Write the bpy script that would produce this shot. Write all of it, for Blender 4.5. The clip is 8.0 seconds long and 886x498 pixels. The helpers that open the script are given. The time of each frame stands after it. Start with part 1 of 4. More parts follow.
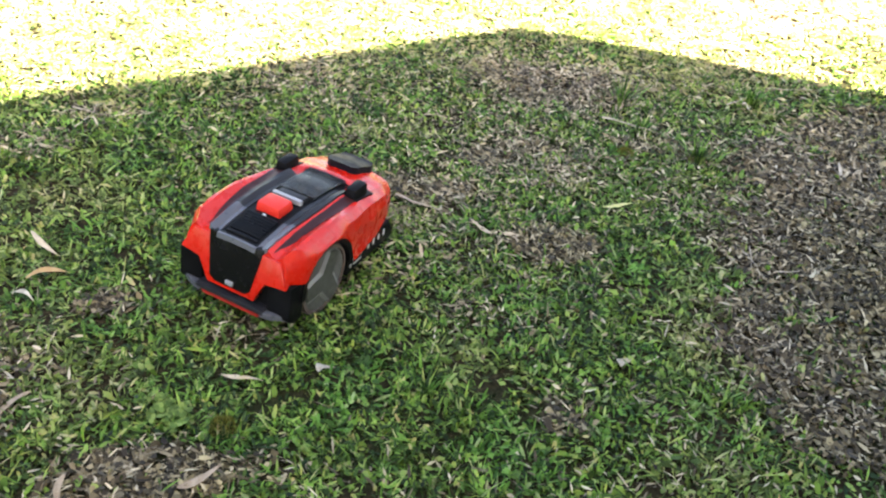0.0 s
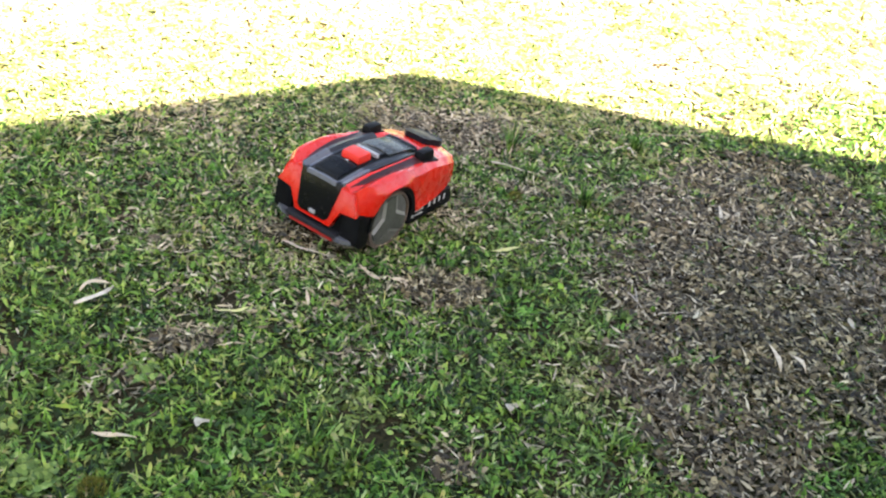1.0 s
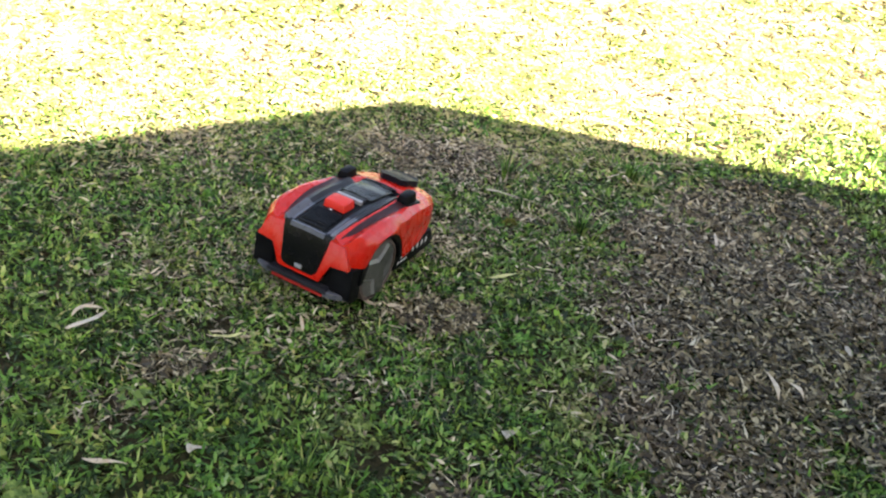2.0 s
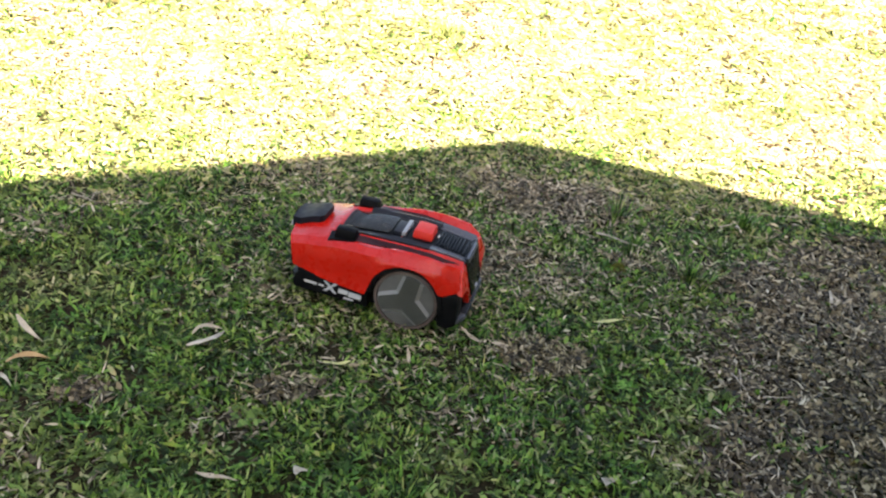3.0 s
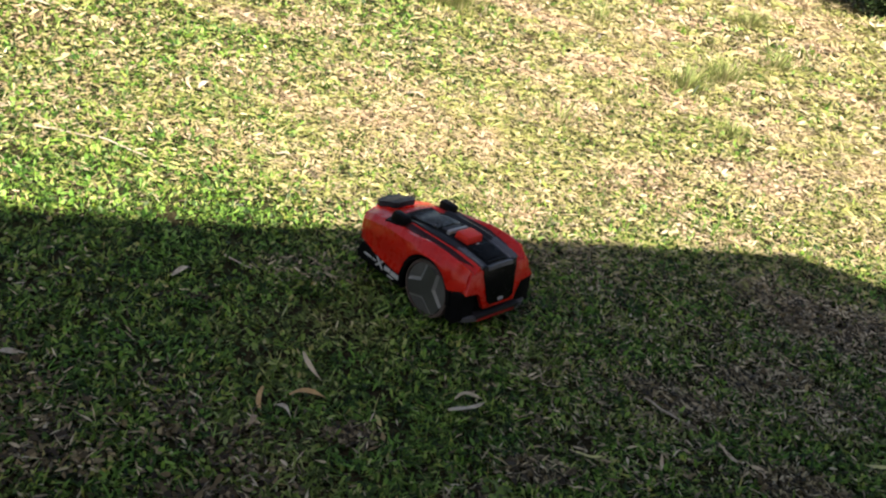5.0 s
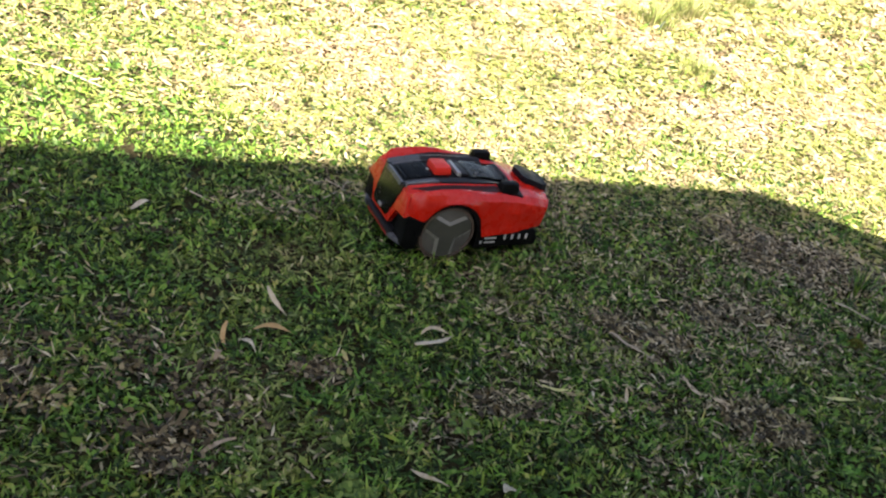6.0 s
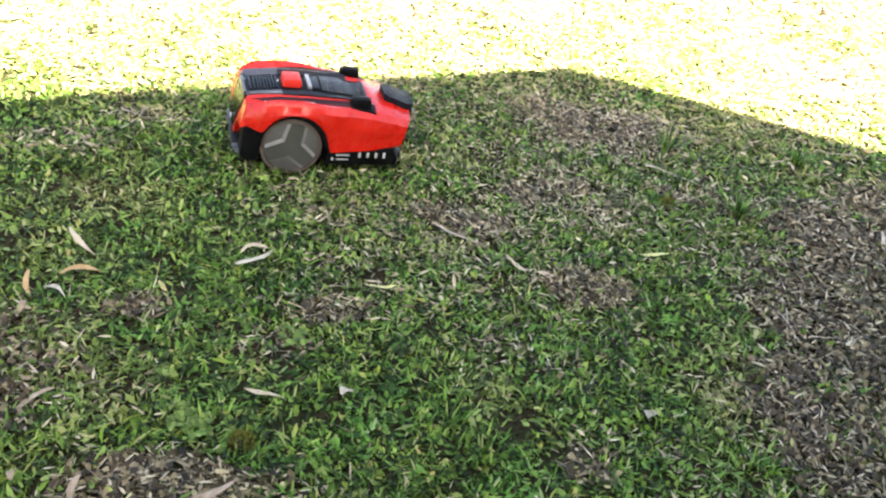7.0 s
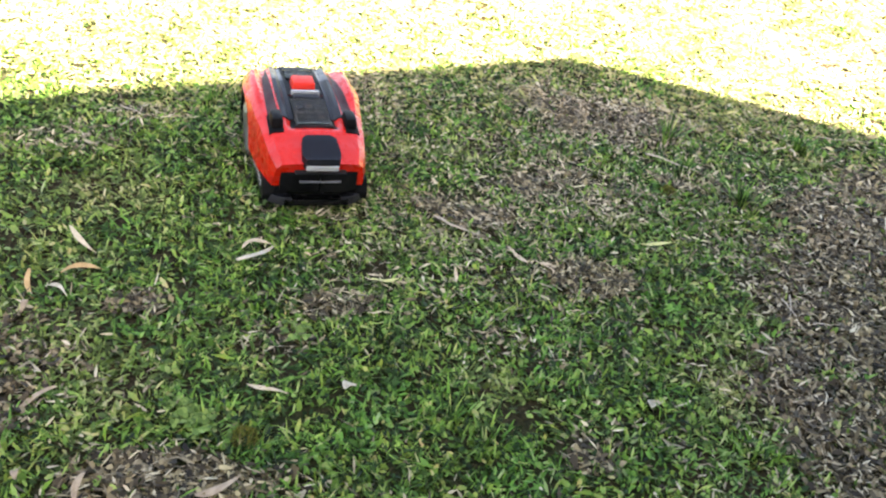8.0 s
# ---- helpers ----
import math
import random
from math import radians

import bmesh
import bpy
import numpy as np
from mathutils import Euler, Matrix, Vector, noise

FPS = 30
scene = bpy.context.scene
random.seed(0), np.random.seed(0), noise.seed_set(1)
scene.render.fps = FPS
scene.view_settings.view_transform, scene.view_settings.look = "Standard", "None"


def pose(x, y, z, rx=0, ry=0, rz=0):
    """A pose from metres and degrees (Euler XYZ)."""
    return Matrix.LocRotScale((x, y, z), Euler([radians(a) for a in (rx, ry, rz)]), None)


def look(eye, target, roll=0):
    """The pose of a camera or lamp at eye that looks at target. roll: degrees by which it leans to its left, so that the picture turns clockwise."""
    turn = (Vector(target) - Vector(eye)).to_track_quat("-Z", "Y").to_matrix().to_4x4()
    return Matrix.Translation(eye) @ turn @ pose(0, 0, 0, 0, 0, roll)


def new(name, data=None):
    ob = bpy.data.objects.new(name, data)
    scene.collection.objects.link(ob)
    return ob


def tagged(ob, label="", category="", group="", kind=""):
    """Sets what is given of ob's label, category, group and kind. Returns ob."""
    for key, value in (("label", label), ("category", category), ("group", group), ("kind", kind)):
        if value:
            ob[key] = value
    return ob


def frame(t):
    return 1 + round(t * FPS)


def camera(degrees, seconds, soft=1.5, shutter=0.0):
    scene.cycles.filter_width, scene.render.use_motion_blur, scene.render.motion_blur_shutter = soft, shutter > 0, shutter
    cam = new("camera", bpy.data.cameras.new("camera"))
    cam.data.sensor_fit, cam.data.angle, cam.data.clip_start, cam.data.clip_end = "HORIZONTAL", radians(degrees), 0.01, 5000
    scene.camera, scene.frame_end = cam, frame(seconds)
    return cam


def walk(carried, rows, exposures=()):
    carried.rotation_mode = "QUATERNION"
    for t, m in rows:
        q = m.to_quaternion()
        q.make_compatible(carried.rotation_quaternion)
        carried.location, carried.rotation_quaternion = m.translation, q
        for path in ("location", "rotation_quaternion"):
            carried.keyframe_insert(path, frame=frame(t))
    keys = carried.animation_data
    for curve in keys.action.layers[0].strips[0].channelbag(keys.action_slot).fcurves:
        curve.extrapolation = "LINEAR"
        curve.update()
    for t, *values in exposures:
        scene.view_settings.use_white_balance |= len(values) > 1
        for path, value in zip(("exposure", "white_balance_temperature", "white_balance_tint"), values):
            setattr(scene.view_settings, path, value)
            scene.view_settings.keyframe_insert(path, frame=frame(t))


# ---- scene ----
cam = camera(50.48, 8.0, soft=2.2, shutter=0.0)

# the hand-held camera: it turns after the mower and hardly leaves its place
walk(cam, [
    (0.0, pose(0.036, -0.003, 1.502, 54.43, -6.84, 2.76)),
    (0.2, pose(0.040, 0.008, 1.494, 54.62, -7.42, 0.86)),
    (0.3, pose(0.047, 0.011, 1.492, 55.18, -7.85, 0.34)),
    (0.5, pose(0.063, 0.018, 1.489, 56.35, -8.73, 0.76)),
    (0.6, pose(0.064, 0.019, 1.488, 56.88, -9.29, -0.35)),
    (0.7, pose(0.065, 0.019, 1.488, 56.79, -9.78, -1.12)),
    (0.8, pose(0.068, 0.021, 1.489, 56.64, -9.66, -1.62)),
    (0.9, pose(0.072, 0.023, 1.491, 56.91, -9.58, -2.04)),
    (1.0, pose(0.076, 0.026, 1.493, 57.88, -9.57, -2.63)),
    (1.1, pose(0.079, 0.027, 1.494, 58.47, -9.63, -3.32)),
    (1.2, pose(0.081, 0.029, 1.495, 58.40, -9.62, -3.82)),
    (2.3, pose(0.071, 0.028, 1.465, 60.16, -10.00, -1.92)),
    (2.5, pose(0.066, 0.029, 1.468, 59.47, -10.02, -1.22)),
    (2.6, pose(0.058, 0.020, 1.478, 59.40, -10.50, -1.10)),
    (2.7, pose(0.050, 0.011, 1.488, 59.33, -10.99, -0.15)),
    (2.8, pose(0.047, 0.008, 1.490, 59.11, -10.50, 0.10)),
    (2.9, pose(0.045, 0.005, 1.493, 59.32, -10.06, 0.80)),
    (3.0, pose(0.042, 0.003, 1.496, 60.76, -9.73, 4.08)),
    (3.1, pose(0.010, -0.012, 1.505, 62.48, -9.49, 9.16)),
    (3.2, pose(-0.022, -0.026, 1.515, 62.55, -9.09, 11.64)),
    (3.3, pose(-0.025, -0.022, 1.515, 62.10, -9.14, 12.19)),
    (3.5, pose(-0.030, -0.014, 1.516, 62.33, -9.33, 13.57)),
    (3.7, pose(-0.043, -0.018, 1.518, 62.23, -10.72, 15.84)),
    (3.8, pose(-0.046, -0.019, 1.518, 62.32, -10.83, 16.18)),
    (4.0, pose(-0.054, -0.020, 1.518, 63.06, -11.10, 17.94)),
    (4.2, pose(-0.051, -0.028, 1.525, 63.05, -11.18, 18.80)),
    (4.3, pose(-0.058, -0.029, 1.527, 63.18, -10.92, 19.01)),
    (4.4, pose(-0.064, -0.031, 1.530, 63.65, -10.69, 20.23)),
    (4.5, pose(-0.070, -0.033, 1.533, 63.94, -10.44, 21.77)),
    (4.6, pose(-0.068, -0.034, 1.532, 63.77, -10.33, 22.83)),
    (4.7, pose(-0.066, -0.035, 1.532, 63.50, -10.22, 22.02)),
    (5.8, pose(-0.093, -0.030, 1.502, 59.82, -12.32, 20.27)),
    (6.0, pose(-0.087, -0.018, 1.498, 58.81, -12.30, 19.18)),
    (6.2, pose(-0.064, -0.008, 1.486, 54.74, -11.71, 17.45)),
    (6.3, pose(-0.055, -0.003, 1.483, 54.39, -11.33, 16.36)),
    (6.4, pose(-0.047, 0.003, 1.479, 54.32, -11.00, 14.83)),
    (6.5, pose(-0.038, 0.008, 1.476, 54.00, -10.63, 12.86)),
    (6.7, pose(-0.008, 0.011, 1.489, 54.85, -10.29, 8.92)),
    (6.8, pose(-0.003, 0.011, 1.488, 55.30, -10.31, 6.95)),
    (6.9, pose(0.002, 0.011, 1.486, 55.90, -10.35, 6.79)),
    (7.0, pose(0.006, 0.011, 1.485, 55.76, -10.29, 6.93)),
    (7.1, pose(0.007, 0.012, 1.484, 55.37, -10.22, 7.28)),
    (7.2, pose(0.008, 0.013, 1.484, 55.17, -10.17, 7.48)),
    (7.3, pose(0.009, 0.013, 1.483, 55.20, -10.14, 6.96)),
    (7.5, pose(0.011, 0.015, 1.482, 55.16, -10.08, 6.37)),
    (8.0, pose(0.013, 0.017, 1.484, 55.34, -9.42, 6.63)),
], exposures=[
    (0.00, 4.10, 7650, 14), (0.50, 4.28, 7650, 14), (1.00, 4.14, 7650, 14), (1.20, 4.12, 7650, 14), (2.30, 3.52, 7650, 14), (2.70, 3.54, 7650, 14), (3.00, 3.42, 7650, 14), (3.20, 2.95, 7450, 14), (3.60, 2.27, 7150, 14), (4.10, 1.99, 7100, 14), (4.70, 1.74, 7100, 14), (5.50, 2.05, 7450, 14), (5.80, 2.48, 7450, 14), (6.05, 2.80, 7450, 14), (6.30, 3.60, 7650, 14), (6.60, 4.08, 7650, 14), (8.00, 4.08, 7650, 14)])

# ---- light: afternoon sun from behind, to the side of the house ----
SUN_K = (-0.440, 0.769)      # how far a shadow runs, per metre of height
world = bpy.data.worlds.new("sky")
scene.world = world
world.use_nodes = True
wn = world.node_tree
sky = wn.nodes.new("ShaderNodeTexSky")
sky.sky_type = "NISHITA"
sky.sun_disc = False
sky.sun_elevation = math.atan(1.0 / math.hypot(*SUN_K))
sky.sun_rotation = math.atan2(-SUN_K[0], -SUN_K[1])
sky.air_density, sky.dust_density, sky.ozone_density = 1.0, 2.0, 0.5
wn.links.new(sky.outputs[0], wn.nodes["Background"].inputs[0])
wn.nodes["Background"].inputs[1].default_value = 0.05
sun_data = bpy.data.lights.new("sun", "SUN")
sun_data.energy, sun_data.angle, sun_data.color = 4.7, radians(0.6), (1.0, 0.96, 0.90)
sun = new("sun", sun_data)
sun.matrix_world = look((-SUN_K[0] * 30, -SUN_K[1] * 30, 30), (0, 0, 0))


# ---- materials ----
def material(name):
    m = bpy.data.materials.new(name)
    m.use_nodes = True
    return m, m.node_tree, m.node_tree.nodes["Principled BSDF"]


def ramp(nt, source, stops):
    r = nt.nodes.new("ShaderNodeValToRGB")
    while len(r.color_ramp.elements) < len(stops):
        r.color_ramp.elements.new(0.5)
    for e, (p, c) in zip(r.color_ramp.elements, stops):
        e.position, e.color = p, (*c, 1)
    nt.links.new(source, r.inputs[0])
    return r.outputs[0]


def noise_node(nt, scale, detail=4.0, rough=0.55, coords="Object"):
    c = nt.nodes.new("ShaderNodeTexCoord")
    n = nt.nodes.new("ShaderNodeTexNoise")
    n.inputs["Scale"].default_value, n.inputs["Detail"].default_value, n.inputs["Roughness"].default_value = scale, detail, rough
    nt.links.new(c.outputs[coords], n.inputs["Vector"])
    return n.outputs[0]


def mix(nt, fac, a, b, mode="MIX"):
    m = nt.nodes.new("ShaderNodeMix")
    m.data_type, m.blend_type = "RGBA", mode
    for s, v in ((m.inputs[0], fac), (m.inputs[6], a), (m.inputs[7], b)):
        if isinstance(v, (int, float)):
            s.default_value = v
        elif isinstance(v, tuple):
            s.default_value = (*v, 1)
        else:
            nt.links.new(v, s)
    return m.outputs[2]


def bump(nt, bsdf, height, strength, distance):
    b = nt.nodes.new("ShaderNodeBump")
    b.inputs["Strength"].default_value, b.inputs["Distance"].default_value = strength, distance
    nt.links.new(height, b.inputs["Height"])
    nt.links.new(b.outputs[0], bsdf.inputs["Normal"])


def plastic(name, colour, rough, speck=0.12, scale=60.0, coat=0.0, gloss=0.5):
    """Moulded plastic: colour with faint mottling, dust and uneven gloss."""
    m, nt, b = material(name)
    dark = tuple(c * (1 - speck) for c in colour)
    light = tuple(min(1, c * (1 + speck) + 0.004) for c in colour)
    n = noise_node(nt, scale * 0.2, 5)
    nt.links.new(ramp(nt, n, [(0.3, dark), (0.7, light)]), b.inputs["Base Color"])
    f = noise_node(nt, scale, 3)
    nt.links.new(ramp(nt, f, [(0.3, (rough * 0.8,) * 3), (0.75, (min(1, rough * 1.3),) * 3)]), b.inputs["Roughness"])
    b.inputs["Coat Weight"].default_value = coat
    b.inputs["Specular IOR Level"].default_value = gloss
    b.inputs["Coat Roughness"].default_value = 0.14
    bump(nt, b, noise_node(nt, scale * 6, 2), 0.05, 0.001)
    return m


RED = plastic("red_plastic", (0.49, 0.010, 0.004), 0.28, 0.06, 40, 0.34, 0.22)
RED_DULL = plastic("red_button", (0.60, 0.020, 0.010), 0.45, 0.1, 60, 0, 0.35)
RED_DARK = plastic("dark_red_plastic", (0.30, 0.012, 0.008), 0.4, 0.15, 60, 0, 0.4)
RED_SHADE = plastic("shaded_red_plastic", (0.034, 0.006, 0.006), 0.45, 0.15, 60, 0, 0.2)
BLACK = plastic("black_plastic", (0.0028, 0.0028, 0.0034), 0.42, 0.3, 70, 0, 0.06)
BLACK_GLOSS = plastic("gloss_black_plastic", (0.0025, 0.0025, 0.003), 0.24, 0.3, 50, 0.0, 0.16)
NAVY = plastic("blue_black_plastic", (0.007, 0.008, 0.012), 0.45, 0.2, 50, 0, 0.10)
GREY = plastic("grey_plastic", (0.016, 0.0165, 0.020), 0.38, 0.12, 60, 0, 0.16)
STRIP = plastic("satin_trim_and_glint_plastic", (0.075, 0.078, 0.090), 0.32, 0.12, 60, 0, 0.35)
WHEEL_GREY = plastic("wheel_grey_plastic", (0.050, 0.052, 0.045), 0.45, 0.2, 60, 0, 0.35)
RIM_GREY = plastic("rim_grey_plastic", (0.085, 0.084, 0.078), 0.5, 0.25, 60, 0, 0.35)
BEVEL_GLINT = plastic("bevel_glint_grey_plastic", (0.17, 0.17, 0.165), 0.4, 0.15, 60, 0, 0.4)
PALE = plastic("pale_grey_plastic", (0.26, 0.265, 0.27), 0.35, 0.12, 60)
WHITE = plastic("white_print", (0.50, 0.50, 0.50), 0.5, 0.08, 60)
RUBBER = plastic("dusty_rubber", (0.085, 0.058, 0.048), 0.8, 0.35, 90)
SMOKED, _nt, _b = material("smoked_clear_plastic")
_b.inputs["Base Color"].default_value = (0.36, 0.345, 0.31, 1)
_b.inputs["Specular IOR Level"].default_value = 0.06
_b.inputs["Transmission Weight"].default_value = 0.95
_b.inputs["Roughness"].default_value = 0.03
_b.inputs["IOR"].default_value = 1.15


def blade_material(name, stops, dry_stops, low, high, trans=0.18, drift=False):
    """Leaf colour by blade, drifting to dry tones in broad patches."""
    m, nt, b = material(name)
    g = nt.nodes.new("ShaderNodeNewGeometry")
    own = ramp(nt, g.outputs["Random Per Island"], stops)
    dry = ramp(nt, g.outputs["Random Per Island"], dry_stops)
    patchy = ramp(nt, noise_node(nt, 1.7, 5, 0.6), [(low, (0, 0, 0)), (high, (1, 1, 1))])
    vary = ramp(nt, noise_node(nt, 11, 4, 0.6), [(0.32, (0.50, 0.52, 0.46)), (0.68, (1.24, 1.22, 1.08))])
    own = mix(nt, 1.0, own, vary, "MULTIPLY")
    if drift:
        own = mix(nt, ramp(nt, noise_node(nt, 5.5, 3, 0.5), [(0.40, (1, 1, 1)), (0.52, (0, 0, 0))]), own, mix(nt, 1.0, own, (0.80, 1.02, 0.98), "MULTIPLY"))
        own = mix(nt, ramp(nt, noise_node(nt, 31, 3, 0.6), [(0.50, (0, 0, 0)), (0.66, (0.8, 0.8, 0.8))]), own, mix(nt, 1.0, own, (1.50, 0.97, 0.95), "MULTIPLY"))
    nt.links.new(mix(nt, patchy, own, dry), b.inputs["Base Color"])
    b.inputs["Roughness"].default_value = 0.5
    b.inputs["Specular IOR Level"].default_value = 0.25
    t = nt.nodes.new("ShaderNodeBsdfTranslucent")
    nt.links.new(mix(nt, patchy, own, dry), t.inputs[0])
    s = nt.nodes.new("ShaderNodeMixShader")
    s.inputs[0].default_value = trans
    nt.links.new(b.outputs[0], s.inputs[1])
    nt.links.new(t.outputs[0], s.inputs[2])
    nt.links.new(s.outputs[0], nt.nodes["Material Output"].inputs[0])
    return m


GREEN = blade_material("grass_green",
                       [(0.0, (0.006, 0.020, 0.004)), (0.34, (0.042, 0.100, 0.016)), (0.7, (0.150, 0.300, 0.046)), (0.92, (0.250, 0.365, 0.095)), (1.0, (0.38, 0.38, 0.19))],
                       [(0.0, (0.085, 0.120, 0.026)), (0.5, (0.205, 0.228, 0.060)), (0.8, (0.38, 0.33, 0.155)), (1.0, (0.60, 0.50, 0.31))], 0.53, 0.74, drift=True)
STRAW = blade_material("dead_grass",
                       [(0.0, (0.055, 0.044, 0.028)), (0.4, (0.16, 0.130, 0.086)), (0.75, (0.37, 0.31, 0.205)), (1.0, (0.64, 0.57, 0.44))],
                       [(0.0, (0.086, 0.068, 0.044)), (0.5, (0.30, 0.25, 0.165)), (1.0, (0.62, 0.53, 0.38))], 0.4, 0.62, 0.1)
MULCH = blade_material("bark_litter",
                       [(0.0, (0.012, 0.0085, 0.004)), (0.45, (0.056, 0.041, 0.019)), (0.78, (0.155, 0.120, 0.062)), (1.0, (0.46, 0.39, 0.245))],
                       [(0.0, (0.018, 0.012, 0.006)), (0.6, (0.074, 0.053, 0.026)), (1.0, (0.26, 0.20, 0.115))], 0.4, 0.6, 0.05)
# bleached leaves whose yellow-green also carries the sunlight on the grass
SUNLIT_THATCH = blade_material("bleached_and_sunlit_grass",
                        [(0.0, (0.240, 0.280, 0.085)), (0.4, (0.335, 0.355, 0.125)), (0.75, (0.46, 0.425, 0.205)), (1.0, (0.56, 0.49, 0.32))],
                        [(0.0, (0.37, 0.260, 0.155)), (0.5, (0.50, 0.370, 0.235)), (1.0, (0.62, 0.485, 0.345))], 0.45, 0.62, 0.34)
SHRUB_LEAF = blade_material("shrub_leaf",
                            [(0.0, (0.020, 0.040, 0.014)), (0.6, (0.045, 0.085, 0.025)), (1.0, (0.09, 0.13, 0.05))],
                            [(0.0, (0.030, 0.050, 0.018)), (1.0, (0.07, 0.10, 0.04))], 0.4, 0.6, 0.2)

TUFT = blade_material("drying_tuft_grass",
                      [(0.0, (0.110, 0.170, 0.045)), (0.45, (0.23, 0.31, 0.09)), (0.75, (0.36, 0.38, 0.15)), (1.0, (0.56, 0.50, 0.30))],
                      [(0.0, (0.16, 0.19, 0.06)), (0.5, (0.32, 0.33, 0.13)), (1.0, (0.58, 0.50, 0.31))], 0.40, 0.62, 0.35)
CLOVER = blade_material("clover_leaf",
                        [(0.0, (0.050, 0.100, 0.018)), (0.5, (0.125, 0.210, 0.040)), (1.0, (0.22, 0.31, 0.080))],
                        [(0.0, (0.080, 0.160, 0.030)), (1.0, (0.19, 0.29, 0.08))], 0.46, 0.66)
MOSS = blade_material("olive_moss",
                      [(0.0, (0.090, 0.100, 0.016)), (0.6, (0.190, 0.195, 0.035)), (1.0, (0.30, 0.27, 0.07))],
                      [(0.0, (0.090, 0.078, 0.020)), (1.0, (0.20, 0.17, 0.06))], 0.4, 0.66)

SOIL, _nt, _b = material("soil_and_thatch")
_n1, _n2 = noise_node(_nt, 55, 6, 0.65), noise_node(_nt, 1.6, 5, 0.6)
_c1 = ramp(_nt, _n1, [(0.3, (0.012, 0.008, 0.005)), (0.55, (0.042, 0.030, 0.017)), (0.75, (0.13, 0.098, 0.058))])
_c2 = ramp(_nt, _n1, [(0.3, (0.012, 0.014, 0.006)), (0.6, (0.032, 0.038, 0.014)), (0.8, (0.09, 0.085, 0.045))])
_near = mix(_nt, ramp(_nt, _n2, [(0.4, (0, 0, 0)), (0.6, (1, 1, 1))]), _c2, _c1)
_lawn = mix(_nt, ramp(_nt, noise_node(_nt, 0.9, 6, 0.65), [(0.38, (0, 0, 0)), (0.66, (1, 1, 1))]), (0.085, 0.125, 0.030), (0.26, 0.215, 0.115))
_geo, _len = _nt.nodes.new("ShaderNodeNewGeometry"), _nt.nodes.new("ShaderNodeVectorMath")
_len.operation = "LENGTH"
_nt.links.new(_geo.outputs["Position"], _len.inputs[0])
_far = _nt.nodes.new("ShaderNodeMapRange")
_far.inputs["From Min"].default_value, _far.inputs["From Max"].default_value = 9.0, 22.0
_nt.links.new(_len.outputs["Value"], _far.inputs["Value"])
_nt.links.new(mix(_nt, _far.outputs[0], _near, _lawn), _b.inputs["Base Color"])
_b.inputs["Roughness"].default_value = 0.95
_b.inputs["Specular IOR Level"].default_value = 0.08
bump(_nt, _b, _n1, 0.8, 0.02)

TIMBER, _nt, _b = material("weathered_timber")
_tc, _mp = _nt.nodes.new("ShaderNodeTexCoord"), _nt.nodes.new("ShaderNodeMapping")
_mp.inputs["Scale"].default_value = (30, 1.2, 30)
_gr = _nt.nodes.new("ShaderNodeTexNoise")
_gr.inputs["Scale"].default_value, _gr.inputs["Detail"].default_value = 3.0, 6.0
_nt.links.new(_tc.outputs["Object"], _mp.inputs[0])
_nt.links.new(_mp.outputs[0], _gr.inputs["Vector"])
_grain = ramp(_nt, _gr.outputs[0], [(0.3, (0.100, 0.080, 0.050)), (0.55, (0.190, 0.152, 0.096)), (0.8, (0.28, 0.23, 0.15))])
_nt.links.new(mix(_nt, ramp(_nt, noise_node(_nt, 2.3, 4), [(0.45, (0, 0, 0)), (0.75, (1, 1, 1))]), _grain, (0.055, 0.046, 0.032)), _b.inputs["Base Color"])
_b.inputs["Roughness"].default_value = 0.85
bump(_nt, _b, _gr.outputs[0], 0.5, 0.006)


def plain(name, a, b_, scale, rough):
    m, nt, b = material(name)
    nt.links.new(ramp(nt, noise_node(nt, scale, 6), [(0.3, a), (0.7, b_)]), b.inputs["Base Color"])
    b.inputs["Roughness"].default_value = rough
    b.inputs["Specular IOR Level"].default_value = 0.12
    bump(nt, b, noise_node(nt, scale * 5, 4), 0.2, 0.01)
    return m


RENDER_WALL = plain("painted_render", (0.60, 0.56, 0.49), (0.68, 0.64, 0.57), 6, 0.9)
ROOF_METAL = plain("painted_roof_sheet", (0.26, 0.27, 0.28), (0.32, 0.33, 0.34), 3, 0.5)
TIMBER_DARK = plain("dark_weathered_timber", (0.030, 0.026, 0.020), (0.075, 0.062, 0.046), 14, 0.9)
BARK = plain("shrub_bark", (0.09, 0.065, 0.045), (0.17, 0.13, 0.10), 25, 0.9)
LEAF_TAN = plain("dry_leaf_tan", (0.36, 0.28, 0.18), (0.55, 0.46, 0.33), 45, 0.6)
LEAF_PALE = plain("dry_leaf_pale", (0.29, 0.25, 0.185), (0.50, 0.45, 0.36), 45, 0.6)
LEAF_ORANGE = plain("dry_leaf_orange", (0.34, 0.205, 0.085), (0.50, 0.33, 0.16), 45, 0.55)
LEAF_YELLOW = plain("dry_leaf_yellow", (0.42, 0.42, 0.16), (0.58, 0.55, 0.27), 45, 0.55)
LEAF_GREY = plain("dry_leaf_grey", (0.21, 0.155, 0.105), (0.36, 0.285, 0.205), 45, 0.7)
TWIG = plain("twig_bark", (0.30, 0.25, 0.19), (0.48, 0.42, 0.34), 60, 0.8)


# ---- mesh helpers ----
def part(name, bm, mat, parent=None, label="", smooth=True, crease=35):
    me = bpy.data.meshes.new(name)
    bmesh.ops.recalc_face_normals(bm, faces=bm.faces)
    bm.to_mesh(me)
    bm.free()
    me.materials.append(mat)
    for p in me.polygons:
        p.use_smooth = smooth
    if smooth:
        me.set_sharp_from_angle(angle=radians(crease))
    ob = new(name, me)
    ob.parent = parent
    return tagged(ob, label) if label else ob


